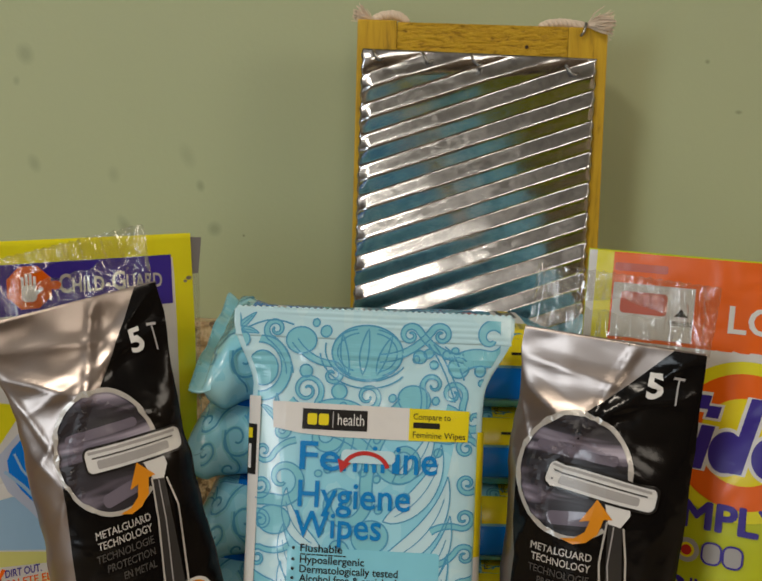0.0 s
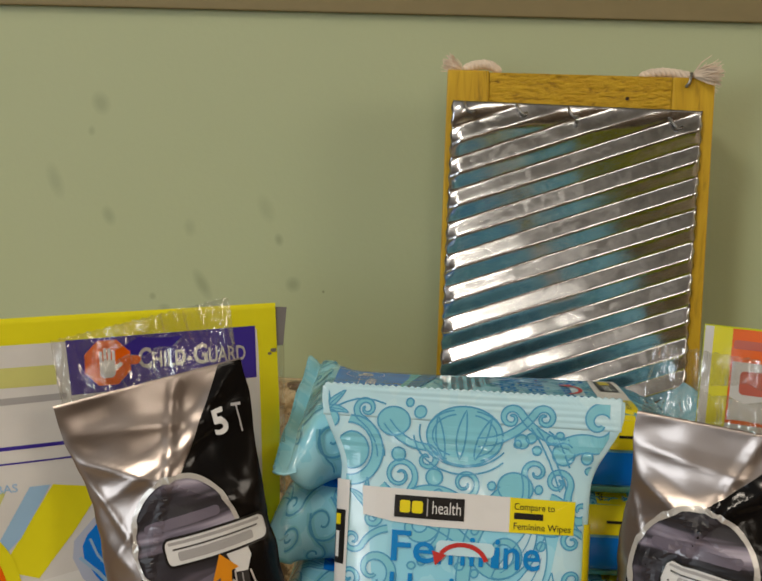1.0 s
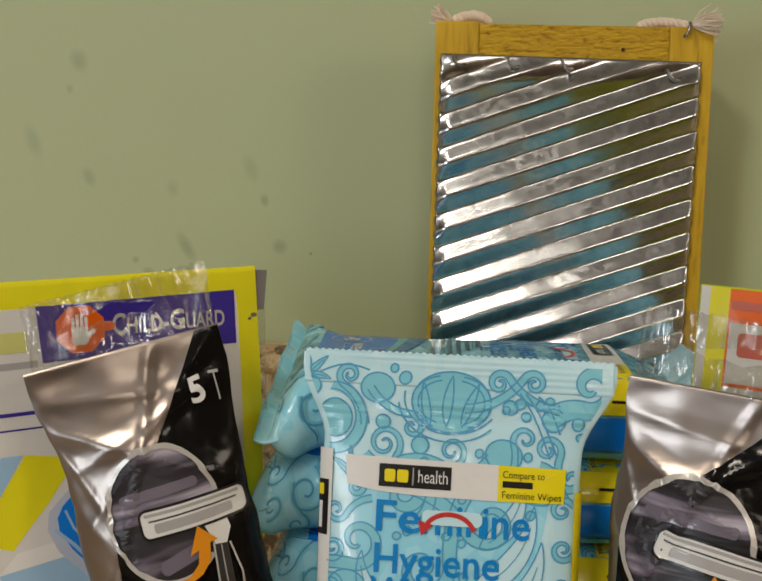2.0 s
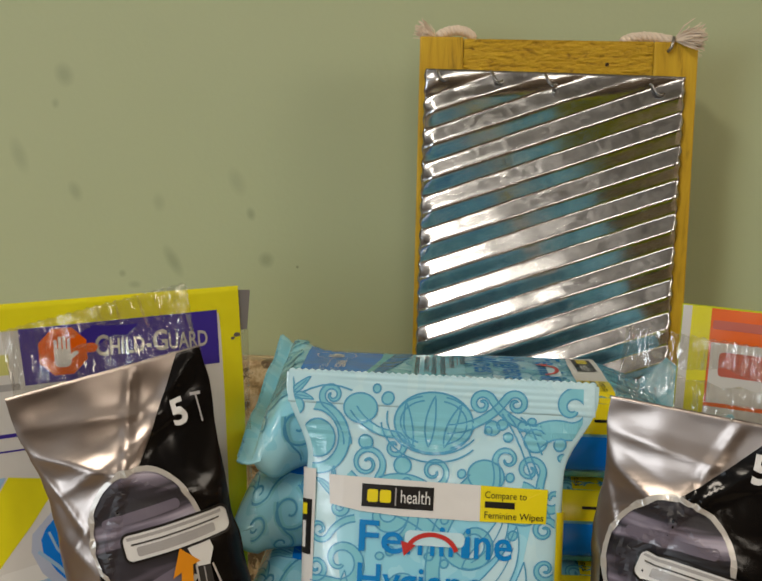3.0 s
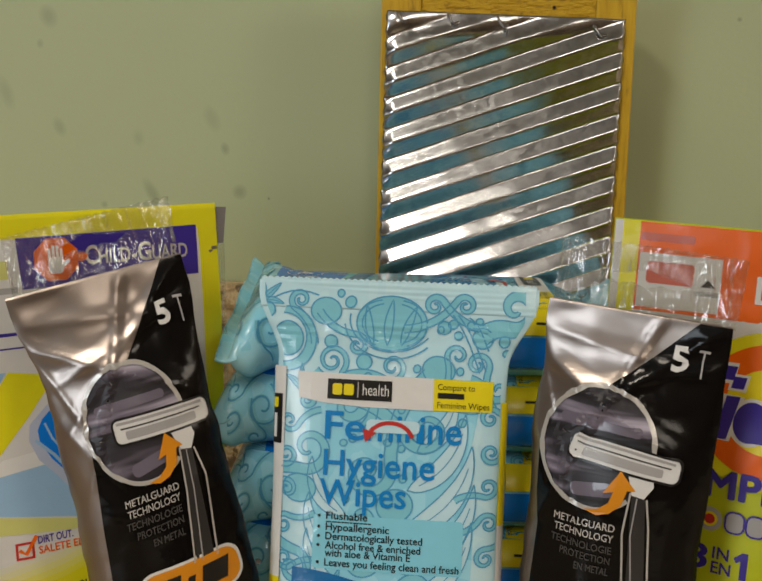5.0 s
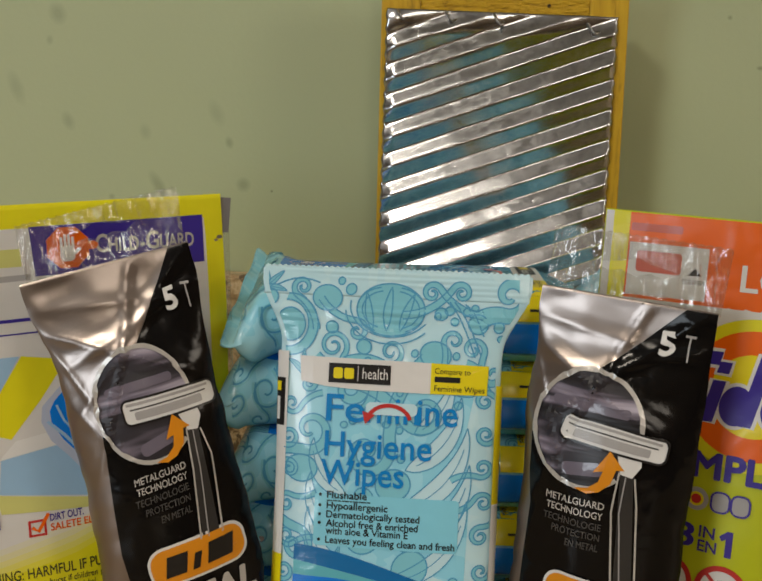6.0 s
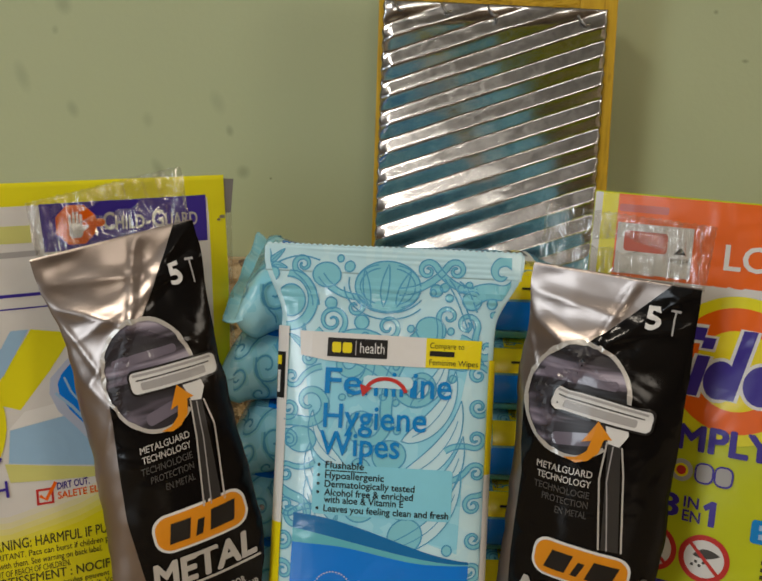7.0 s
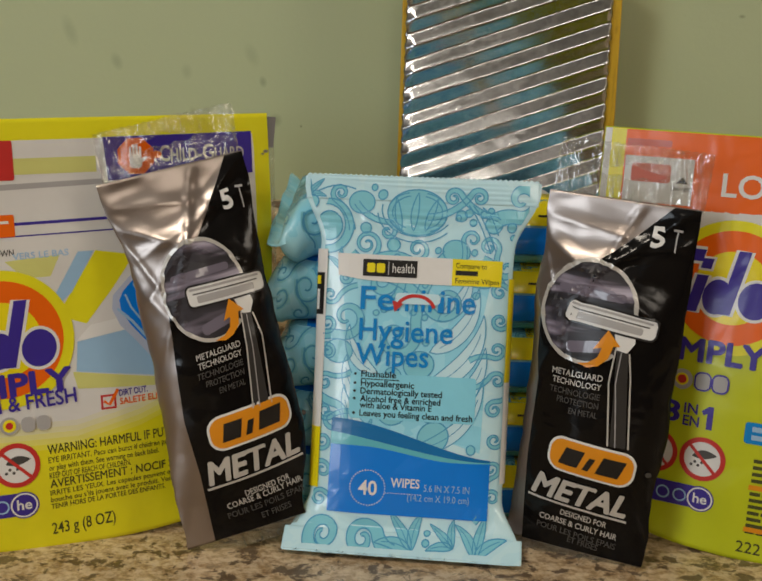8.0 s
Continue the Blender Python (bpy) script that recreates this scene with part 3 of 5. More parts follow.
def wipes_print():
    """The scrollwork: filled aqua shapes and thin blue outlines, in millimetres."""
    fills, lines, pales = [], [], []

    def disc(cx, cz, rx, rz=None, turn=0):
        c = circle(cx, cz, rx, rz, 32, turn)
        fills.append(poly(c))
        lines.append(stroke(c, 0.75, True))

    def scroll(cx, cz, r, turns, start, sign, tail, width):
        p = spiral(cx, cz, r, turns, start, sign, tail)
        fills.append(stroke(p, width, False, True))
        n = len(p)
        for side in (-1, 1):
            edge = []
            for i in range(n):
                a, b = p[max(i - 1, 0)], p[min(i + 1, n - 1)]
                dx, dz = b[0] - a[0], b[1] - a[1]
                le = math.hypot(dx, dz) or 1
                w = width / 2 * (1 - 0.85 * i / (n - 1)) * side
                edge.append((p[i][0] - dz / le * w, p[i][1] + dx / le * w))
            lines.append(stroke(edge, 0.7))

    def frond(cx, cz, length, width, turn):
        p = leaf(cx, cz, length, width, turn)
        fills.append(poly(p))
        lines.append(stroke(p, 0.7, True))
        lines.append(stroke([((p[0][0] * (1 - f) + p[12][0] * f), (p[0][1] * (1 - f) + p[12][1] * f)) for f in (0.1, 0.4, 0.75)], 0.5))

    disc(-49, 192, 7.8, 8.6)
    disc(-30, 206.5, 7.6, 6.6)
    disc(27, 179.5, 8.0, 6.8, -10)
    disc(-27, 191.5, 3.2)
    disc(-10, 182, 3.8)
    disc(29, 200.5, 3.2)
    disc(48, 196, 5.0)
    disc(-60, 206, 4)
    disc(36, 197, 2.0)
    # broad crescent round the large disc
    outer, inner = circle(-49, 192, 14.5, 16, 30, 0, -150, 95), circle(-50.5, 192.5, 11.0, 12.2, 30, 0, -150, 95)
    fills.append(poly(outer + inner[::-1]))
    lines.extend((stroke(outer, 0.75), stroke(inner, 0.75)))
    scroll(-43, 211.5, 5.2, 1.35, 250, -1, 20, 3.4)
    scroll(-26, 182, 7.6, 1.5, 320, 1, 16, 3.0)
    scroll(4, 180, 7.0, 1.4, 230, 1, 20, 3.2)
    scroll(-14, 190, 5.4, 1.2, 100, -1, 22, 3.4)
    scroll(24, 211, 5.0, 1.3, 20, 1, 26, 3.8)
    scroll(39, 211.5, 5.0, 1.3, 160, -1, 30, 3.8)
    scroll(46, 183, 6.0, 1.3, 330, 1, 20, 3.4)
    scroll(36, 187, 5.5, 1.1, 210, -1, 20, 3.0)
    # a round bud, its petals folded over one another
    bud = circle(3, 201.5, 17.5, 13.5, 40)
    fills.append(poly(bud))
    lines.append(stroke(bud, 0.8, True))
    for cx, a, le, w in ((-6, 100, 20, 2.8), (1, 84, 23, 3.2), (8, 70, 21, 2.8)):
        p = leaf(cx, 190.5, le, w, a)
        pales.append(poly(p))
        lines.append(stroke(p, 0.75, True))
    for r in (0.72, 0.86):
        lines.append(stroke(circle(3 - 3 * r, 201.5, 17.5 * r, 13.5 * r, 24, 0, 100, 250), 0.7))
        lines.append(stroke(circle(3 + 3 * r, 201.5, 17.5 * r, 13.5 * r, 24, 0, -70, 80), 0.7))
    # scrolls down both margins
    for k, z in enumerate((30, 47, 64, 82, 99, 117, 134, 151)):
        scroll(-47.5 + (k % 2), z, 5.2, 1.25, 40 + 95 * k, (1, -1)[k % 2], 14, 3.0)
        scroll(54.0 - (k % 2), z + 6, 5.0, 1.25, 200 + 80 * k, (-1, 1)[k % 2], 14, 3.0)
    lines.append(stroke(circle(3, 203, 21, 15.5, 24, 0, 170, 330), 0.75))
    lines.append(stroke(circle(3, 202, 23.5, 18, 24, 0, 185, 320), 0.75))
    # stems down to the edge
    for x0, z0, x1, z1 in ((33, 207, 47, 179), (35.5, 207, 50, 180), (-57, 212, -34, 214), (41, 206, 51, 190)):
        lines.append(stroke([(x0 + (x1 - x0) * f, z0 + (z1 - z0) * f + 3 * math.sin(math.pi * f)) for f in (0, 0.2, 0.4, 0.6, 0.8, 1)], 0.8))
    # long flame leaves and sweeping bands beside and behind the words
    def flame(cx, cz, length, width, turn, bend):
        mids, edge, back = [], [], []
        x, z, a = cx, cz, turn
        for k in range(17):
            f = k / 16
            w = width * math.sin(math.pi * f ** 0.75) ** 0.9 + 0.05
            nx, nz = -math.sin(radians(a)), math.cos(radians(a))
            edge.append((x + nx * w, z + nz * w))
            back.append((x - nx * w, z - nz * w))
            mids.append((x, z))
            x, z, a = x + math.cos(radians(a)) * length / 16, z + math.sin(radians(a)) * length / 16, a + bend / 16
        (pales if length > 28 else fills).append(poly(edge + back[::-1]))
        lines.append(stroke(edge + back[::-1], 0.6, True))
        lines.append(stroke(mids[2:-3], 0.45))

    for cx, cz, le, w, a, bend in ((4, 62, 66, 4.6, 8, 82), (10, 80, 62, 5.4, 14, 78), (12, 100, 58, 5.6, 18, 74), (14, 120, 50, 5.2, 22, 70), (18, 139, 36, 4.4, 28, 64),
                                   (-8, 64, 48, 4.6, 168, -84), (-14, 84, 42, 4.6, 162, -84), (-16, 106, 36, 4.2, 160, -80)):
        flame(cx, cz, le, w, a, bend)
    scroll(-36, 138, 11, 1.15, 250, 1, 44, 6.5)
    scroll(-6, 128, 12, 1.2, 20, -1, 50, 7.0)
    scroll(22, 150, 11, 1.1, 200, 1, 40, 6.5)
    scroll(-42, 78, 9, 1.2, 90, -1, 34, 5.5)
    disc(-40, 118, 8.5, 7)
    disc(8, 112, 9, 8, 20)
    rng = random.Random(12)
    spots = [(x, z, 6) for x in (-47, 54) for z in range(30, 160, 9)] + [(44, 84, 15), (38, 100, 15), (44, 118, 13), (42, 140, 12), (28, 118, 11), (26, 92, 11), (-34, 84, 11), (-38, 108, 12), (-32, 120, 9), (-36, 138, 14), (-6, 128, 15), (22, 150, 13), (8, 112, 10), (-42, 76, 10), (-49, 192, 16), (-30, 206, 8), (27, 180, 8), (-43, 212, 6), (-26, 184, 9), (3, 201, 20), (24, 211, 6), (39, 211, 6), (48, 196, 6), (4, 180, 8), (-12, 186, 8), (36, 190, 8), (46, 183, 7)]
    for tries, low, high in ((900, 10.0, 14.0), (1500, 5.0, 9.0), (1500, 2.2, 4.0)):
        for _ in range(tries):
            x, z, r = rng.uniform(-62, 68), rng.uniform(8, 216), rng.uniform(low, high)
            if (-42 - r * 0.6 < x < 52 + r * 0.6 and 20 - r * 0.6 < z < 62 + r * 0.5) or abs(x - 3) > 56 - r * 0.4 + 10 * ease(170, 212, z):
                continue
            if all(math.hypot(x - a, z - b) > (r + c) * 0.97 for a, b, c in spots):
                spots.append((x, z, r))
                pick = rng.random()
                if r < 4:
                    disc(x, z, r * 0.8, r * 0.7, rng.uniform(0, 90))
                elif pick < 0.55:
                    scroll(x, z, r * 0.84, rng.uniform(1.0, 1.5), rng.uniform(0, 360), rng.choice((-1, 1)), r * rng.uniform(1.0, 2.2), r * 0.75)
                elif pick < 0.68:
                    disc(x, z, r * 0.75, r * 0.66, rng.uniform(0, 90))
                else:
                    turn = rng.uniform(40, 140)
                    for k in (-1, 0, 1):
                        c, sn = math.cos(radians(turn)), math.sin(radians(turn))
                        flame(x - c * r * 0.9, z - sn * r * 0.9, r * (2.3 - 0.3 * abs(k)), r * 0.26, turn + 30 * k, 40 * k)
    return joined(*fills), joined(*lines), joined(*pales)


def wipes_pack(m, thick, label, lying, finned=False):
    """A pillow pack of wipes: local z runs from the bottom seal to the top seal, the front faces local -y."""
    top = anchor("wipes_pack", m, label, "wipes pack", "packs of wipes")
    b = thick / 2
    POWER = 0.28 if lying else 0.5

    def axis(z):
        return 3.0 if lying else 3.0 + 2.0 * ease(168, 214, z)

    def half(z):
        body = 57.5
        flare = 11.5 * (1 - ease(5, 34, z)) + (12.5 * ease(178, 206, z) if lying else 12.0 * ease(182, 216, z))
        return body + flare

    ZT = 221.0
    START = 13 if not lying else (9 if finned else 2)

    def swell(z):
        return 0.35 + b * min(1, max(0, (z - START) / (10 if lying else 26))) ** (0.40 if lying else 0.55) * min(1, max(0, (ZT - 15 - z) / (30 if lying else 95))) ** (0.55 if lying else 0.8)

    def mid(z):
        if lying:
            bend = max(0, 16 - z) * (-0.5 if finned else 0.45) - max(0, z - 204) * 0.9
            return b + bend
        fwd = -max(0, 15 - z) * 1.0
        return swell(z) * 0.86 + fwd + 0.4

    def prof(x, z):
        u = min(1, abs((x - axis(z)) / half(z)))
        return max(0.0, 1 - u ** (2 / POWER)) ** 0.5

    def crease(x, z):
        k = math.exp(-((z - 200) / 13) ** 2) + 0.8 * math.exp(-((z - 17) / 8) ** 2)
        return (noise.noise(Vector((x * 0.045, z * 0.10, 2))) * 2.2 + noise.noise(Vector((x * 0.10, z * 0.05, 9))) * 0.9) * k * 0.95 + noise.noise(Vector((x * 0.02, z * 0.02, 5))) * 0.9 + (0.30 + 0.22 * ease(-10, 30, x)) * math.sin(z * 1.5) * math.exp(-((z - 199) / 6) ** 2) + 1.5 * abs(noise.noise(Vector((x * 0.11 + z * 0.05, z * 0.035, 21)))) * math.exp(-((z - 192) / 12) ** 2)

    def droop(x, z):
        """The end seal of a lying pack sags at the corner over the edge and stands up at the other."""
        if not lying:
            return 0.0
        if not finned:
            return 0.0
        return (x / 60) * 14 * (1 - ease(2, 34, z)) + 1.5 * math.sin(x * 0.12) * (1 - ease(2, 16, z))

    def yf(x, z):
        sw = min(1.0, swell(z) / 4)
        return mid(z) - swell(z) * prof(x, z) + crease(x, z) * sw + droop(x, z)

    def yb(x, z):
        return mid(z) + swell(z) * prof(x, z) + droop(x, z)

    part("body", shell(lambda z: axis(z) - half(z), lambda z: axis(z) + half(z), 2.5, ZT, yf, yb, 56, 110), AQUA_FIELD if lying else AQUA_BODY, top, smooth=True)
    # crimped seals with saw-tooth ends
    for name, z0, z1 in (("top_seal", ZT - 13.5, ZT + 1.0), ("bottom_seal", 2.0, 13.0)):
        teeth = []
        xa, xb = axis(z0) - half(z0) - 0.8, axis(z0) + half(z0) + 0.8
        if name == "top_seal":
            teeth = [(xa, z0), (xb, z0)] + [(xb - (xb - xa) * k / 90, z1 + (0.9 if k % 2 else 0)) for k in range(91)]
        else:
            teeth = [(xa + (xb - xa) * k / 90, z0 - (0.3 if k % 2 else 0)) for k in range(91)] + [(xb, z1), (xa, z1)]
        bm = laid(poly(teeth), lambda x, z: yf(x, z) - 0.12 * math.cos(z * 2.2), 1, 1.4)
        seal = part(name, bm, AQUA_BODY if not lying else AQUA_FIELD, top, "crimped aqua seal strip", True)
        sol = seal.modifiers.new("thickness", "SOLIDIFY")
        sol.thickness, sol.offset = 0.0009, -1
    surf = yf
    fills, lines, pales = wipes_print()
    CLIP = (-62, 68, 5 if not lying else (11 if finned else 6), ZT - 1.5 if not lying else 206)

    def inside(x, z):
        w = half(z) - 3.0
        return min(axis(z) + w, max(axis(z) - w, x)), z

    part("aqua_panel", laid(poly([(-30, 62), (-12, 60), (20, 70), (46, 62), (47, 100), (44, 140), (48, 163), (-40, 163), (-36, 130), (-34, 95)]), surf, 1, 6), AQUA_FIELD, top)
    tagged(part("flame_print", laid(pales, surf, 1.6, 5, inside, CLIP), AQUA_PALE, top), "pale flame-shaped leaves in thin print", kind="stuff")
    tagged(part("scroll_print", laid(fills, surf, 2.1, 5, inside, CLIP), AQUA, top), "aqua scroll and leaf print", kind="stuff")
    part("outline_print", laid(lines, surf, 3, 5, inside, CLIP), AQUA_LINE, top, "thin blue outlines of the scrolls")
    # blue foot panel with its waves
    xs = [-42 + 94 * k / 24 for k in range(25)]
    wave = [(x, 56 + 6.8 * (1 - ease(-24, 32, x))) for x in xs]
    up = [(x, 56.6 + 15 * (1 - ease(-62, 54, x))) for x in xs]
    up2 = [(x, 57.4 + 21 * (1 - ease(-40, 62, x))) for x in xs]
    part("blue_panel", laid(poly([(-42.5, 23)] + [(52, 23)] + wave[::-1]), surf, 4, 6), BLUE, top)
    part("teal_wave", laid(poly(wave + up[::-1]), surf, 4, 6), TEAL, top)
    part("deep_blue_wave", laid(poly(up + up2[::-1]), surf, 4, 6), BLUE_WAVE, top)
    part("text_field", laid(poly(rect(-32, 42, 79, 106, 2)), surf, 4, 6), AQUA_MID, top)
    ink = lambda name, bm, mat, layer=6: part(name, laid(bm, surf, layer, 9), mat, top)
    for text, x0, x1, z, h in (("Hygiene", -28, 27.0, 125.5, 12.6), ("Wipes", -29.5, 13.5, 111.0, 12.4)):
        ink("lettering", lettering(text, x0, x1, z, h, 0, 0.012), BLUE_TEXT)
    ink("lettering", lettering("Fe", -28, -8.0, 143.5, 13.5, 0, 0.012), BLUE_TEXT)
    ink("lettering", lettering("min", -7.0, 19.5, 143.5, 13.5, 0, 0.008), BLUE_TEXT)
    ink("lettering", lettering("ine", 19.0, 39.5, 143.5, 13.5, 0, 0.012), BLUE_TEXT)
    # smear of pale label under a red curved arrow, over the middle letters
    ink("pale_patch", poly(rect(-7.5, 18.8, 147.6, 154, 2.5)), AQUA_PALE, 7)
    ink("red_arrow", stroke(circle(4.5, 144.0, 11, 8.6, 22, 0, 12, 152), 2.0), RED, 9)
    ink("red_arrow_head", poly([(-9.2, 149.2), (-2.6, 147.6), (-7.6, 142.6)]), RED, 9)
    for text, x0, x1, z in (("Flushable", -25, 4.0, 98.5), ("Hypoallergenic", -25, 19.5, 90.2), ("Dermatologically tested", -25, 43, 83.2),
                            ("Alcohol free & enriched", -25, 42, 76.4), ("with aloe & Vitamin E", -25.5, 35, 70.6), ("Leaves you feeling clean and fresh", -25, 69, 63.4)):
        k = 0.70
        ink("lettering", lettering(text, -25.5, -25.5 + (x1 + 25.5) * k, 80.6 + (z - 63.4) * 0.66, 3.6, 0, 0.012), BLACK)
        if not text.startswith("with"):
            ink("bullet", poly(circle(-29, 82.1 + (z - 63.4) * 0.66, 0.8, None, 12)), BLACK)
    ink("fine_print", bars(-25.5, -3, 102.2, 0.55, 8, 0, 9), BLACK)
    ink("lettering", lettering("40", -24, -13, 34.5, 8.2, 0, 0.02), WHITE)
    ink("dotted_ring", joined(*[poly(circle(-18.7 + 10.4 * math.cos(k * math.tau / 40), 38.5 + 10.4 * math.sin(k * math.tau / 40), 0.42, None, 8)) for k in range(40)]), WHITE)
    ink("lettering", lettering("WIPES", -5, 12, 40, 5.2, 0, 0.015), WHITE)
    ink("dotted_line", joined(*[poly(circle(-8 + k * 1.6, 36.2, 0.35, None, 6)) for k in range(14)]), WHITE)
    ink("lettering", lettering("5.6 IN X 7.5 IN", 14.5, 41, 38.5, 4.0), SKY)
    ink("lettering", lettering("(14.2 cm X 19.0 cm)", 5, 41, 32.5, 4.0), SKY)
    # white resealable sticker
    sticker = ink("sticker", poly([(-43, 176), (54, 175), (53.5, 160), (20, 159.6), (-10, 159.8), (-28, 160.8), (-42, 163)]), WHITE, 5)
    under(sticker, ink("yellow_flash", poly([(25, 175.3), (54, 175), (53.5, 160), (25, 159.6)]), YELLOW, 6))
    under(sticker, ink("black_badge", poly(rect(-27.5, 4.5, 163, 173)), BLACK, 7))
    under(sticker, ink("badge_mark", joined(poly(rect(-25, -20.2, 165.2, 170.8, 1)), poly(rect(-19.4, -14.4, 165.2, 170.8, 1))), YELLOW, 8))
    under(sticker, ink("badge_rule", poly(rect(-12.6, -12.0, 164.2, 172)), GREY, 8))
    under(sticker, ink("lettering", lettering("health", -10, 3, 165.6, 5.6), WHITE, 8))
    under(sticker, ink("lettering", lettering("Compare to", 27, 45, 170.0, 3.0), BLACK, 7))
    under(sticker, ink("brand_bar", bars(27, 40, 165.8, 2.8, 1), BLACK, 7))
    under(sticker, ink("lettering", lettering("Feminine Wipes", 27, 52.3, 161.2, 3.0), BLACK, 7))

    # bands on the two long sides
    def side_band(name, sign, z0, z1, f0, f1, mat, layer):
        """A patch round the side: f from 0 at the front edge to 1 at the back edge."""
        bm = bmesh.new()
        nz, nf = max(2, int((z1 - z0) / 4)), 12
        grid = []
        for j in range(nz + 1):
            z = z0 + (z1 - z0) * j / nz
            row = []
            for i in range(nf + 1):
                f = f0 + (f1 - f0) * i / nf
                th = (f - 0.5) * math.pi
                c, s = max(0.0, math.cos(th)), math.sin(th)
                x = half(z) * c ** POWER
                y = swell(z) * (1 if s > 0 else -1) * abs(s) ** 1.0
                nrm = Vector((c + 0.3, s * 0.8)).normalized() * 0.28 * layer
                row.append(bm.verts.new((((3 + sign * (x + nrm.x))) * MM, (mid(z) + y + nrm.y) * MM, z * MM)))
            grid.append(row)
        for j in range(nz):
            for i in range(nf):
                q = (grid[j][i], grid[j][i + 1], grid[j + 1][i + 1], grid[j + 1][i])
                bm.faces.new(q if sign > 0 else q[::-1])
        return part(name, bm, mat, top)

    if lying:
        side_band("yellow_side_flash", 1, 150, 196, 0.22, 0.44, YELLOW, 5)
        side_band("side_writing", 1, 164, 182, 0.34, 0.36, BLACK, 6)
        side_band("blue_side_band", 1, 60, 198, 0.46, 0.72, BLUE, 5)
        side_band("teal_side_band", 1, 60, 198, 0.74, 0.88, TEAL, 5)
        # scrolls on the sides, laid out along z and round the edge
        fills, lines = [], []
        side_scrolls = [(28, 0.45, 8, 1.2, 40, 1, 22), (44, 0.62, 7, 1.3, 200, -1, 18), (52, 0.36, 7, 1.1, 120, 1, 20), (24, 0.72, 6, 1.2, 300, 1, 14)]
        if not finned:
            side_scrolls += [(13, 0.52, 5.5, 1.3, 150, -1, 12), (14, 0.28, 5, 1.2, 10, 1, 14), (38, 0.28, 6, 1.3, 260, -1, 14), (38, 0.82, 5, 1.2, 80, 1, 12)]
        for cz, cf, r, tu, st, sg, ta in side_scrolls:
            p = spiral(cz, cf * 52, r, tu, st, sg, ta)
            fills.append(stroke(p, 3.6, False, True))
            lines.append(stroke(p, 0.9))
        for name, bm, mat, layer in (("side_scroll_print", joined(*fills), AQUA, 1), ("side_outline_print", joined(*lines), AQUA_LINE, 2)):
            for v in bm.verts:
                z, f = min(62, max(20 if finned else 11, v.co.x)), min(0.95, max(0.12, v.co.z / 52))
                th = (f - 0.5) * math.pi
                c, sn = math.cos(th), math.sin(th)
                out = Vector((c + 0.3, sn * 0.8)).normalized() * 0.3 * layer
                v.co = Vector((3 + half(z) * c ** POWER + out.x, mid(z) + swell(z) * sn + out.y, z)) * MM
            part(name, bm, mat, top)
    else:
        side_band("white_side_strip", -1, 72, 178, 0.29, 0.62, WHITE, 4)
        side_band("yellow_side_flash", -1, 36, 72, 0.29, 0.62, YELLOW, 4)
        side_band("black_side_badge", -1, 139, 164, 0.31, 0.45, BLACK, 5)
        side_band("yellow_side_mark", -1, 157, 162, 0.35, 0.42, YELLOW, 6)
        side_band("white_side_writing", -1, 142, 154, 0.36, 0.41, WHITE, 6)
        side_band("yellow_side_flash", 1, 104, 165, 0.35, 0.62, YELLOW, 4)
        side_band("white_side_strip", 1, 44, 104, 0.35, 0.62, WHITE, 4)
    return top


wipes_pack(pose(0.0, 0.583, 0.0, -9, 0, -5), 27, "aqua scroll-printed pack of wipes standing upright on the counter", False)
LIE = Matrix(((0, 0, 1, 0), (-1, 0, 0, 0), (0, -1, 0, 0), (0, 0, 0, 1)))
STACK_STEP = 0.0417
wipes_pack(Matrix.Translation((-0.085, 0.692, STACK_STEP * 5)) @ LIE, 41, "aqua scroll-printed pack of wipes lying on top of a stack", True, True)
lying = None
for level, (dx, dy, turn) in enumerate(((0.004, 0.002, 0.6), (0.0, 0.004, -0.8), (0.006, -0.001, 1.0), (0.002, 0.003, -0.5))):
    place = Matrix.Translation((-0.090 + dx, 0.692 + dy, STACK_STEP * (level + 1))) @ pose(0, 0, 0, 0, 0, turn) @ LIE
    if lying:
        copy_thing(lying, place)
    else:
        lying = wipes_pack(place, 41, "aqua scroll-printed pack of wipes lying in a stack", True)

# ---- razor pouches


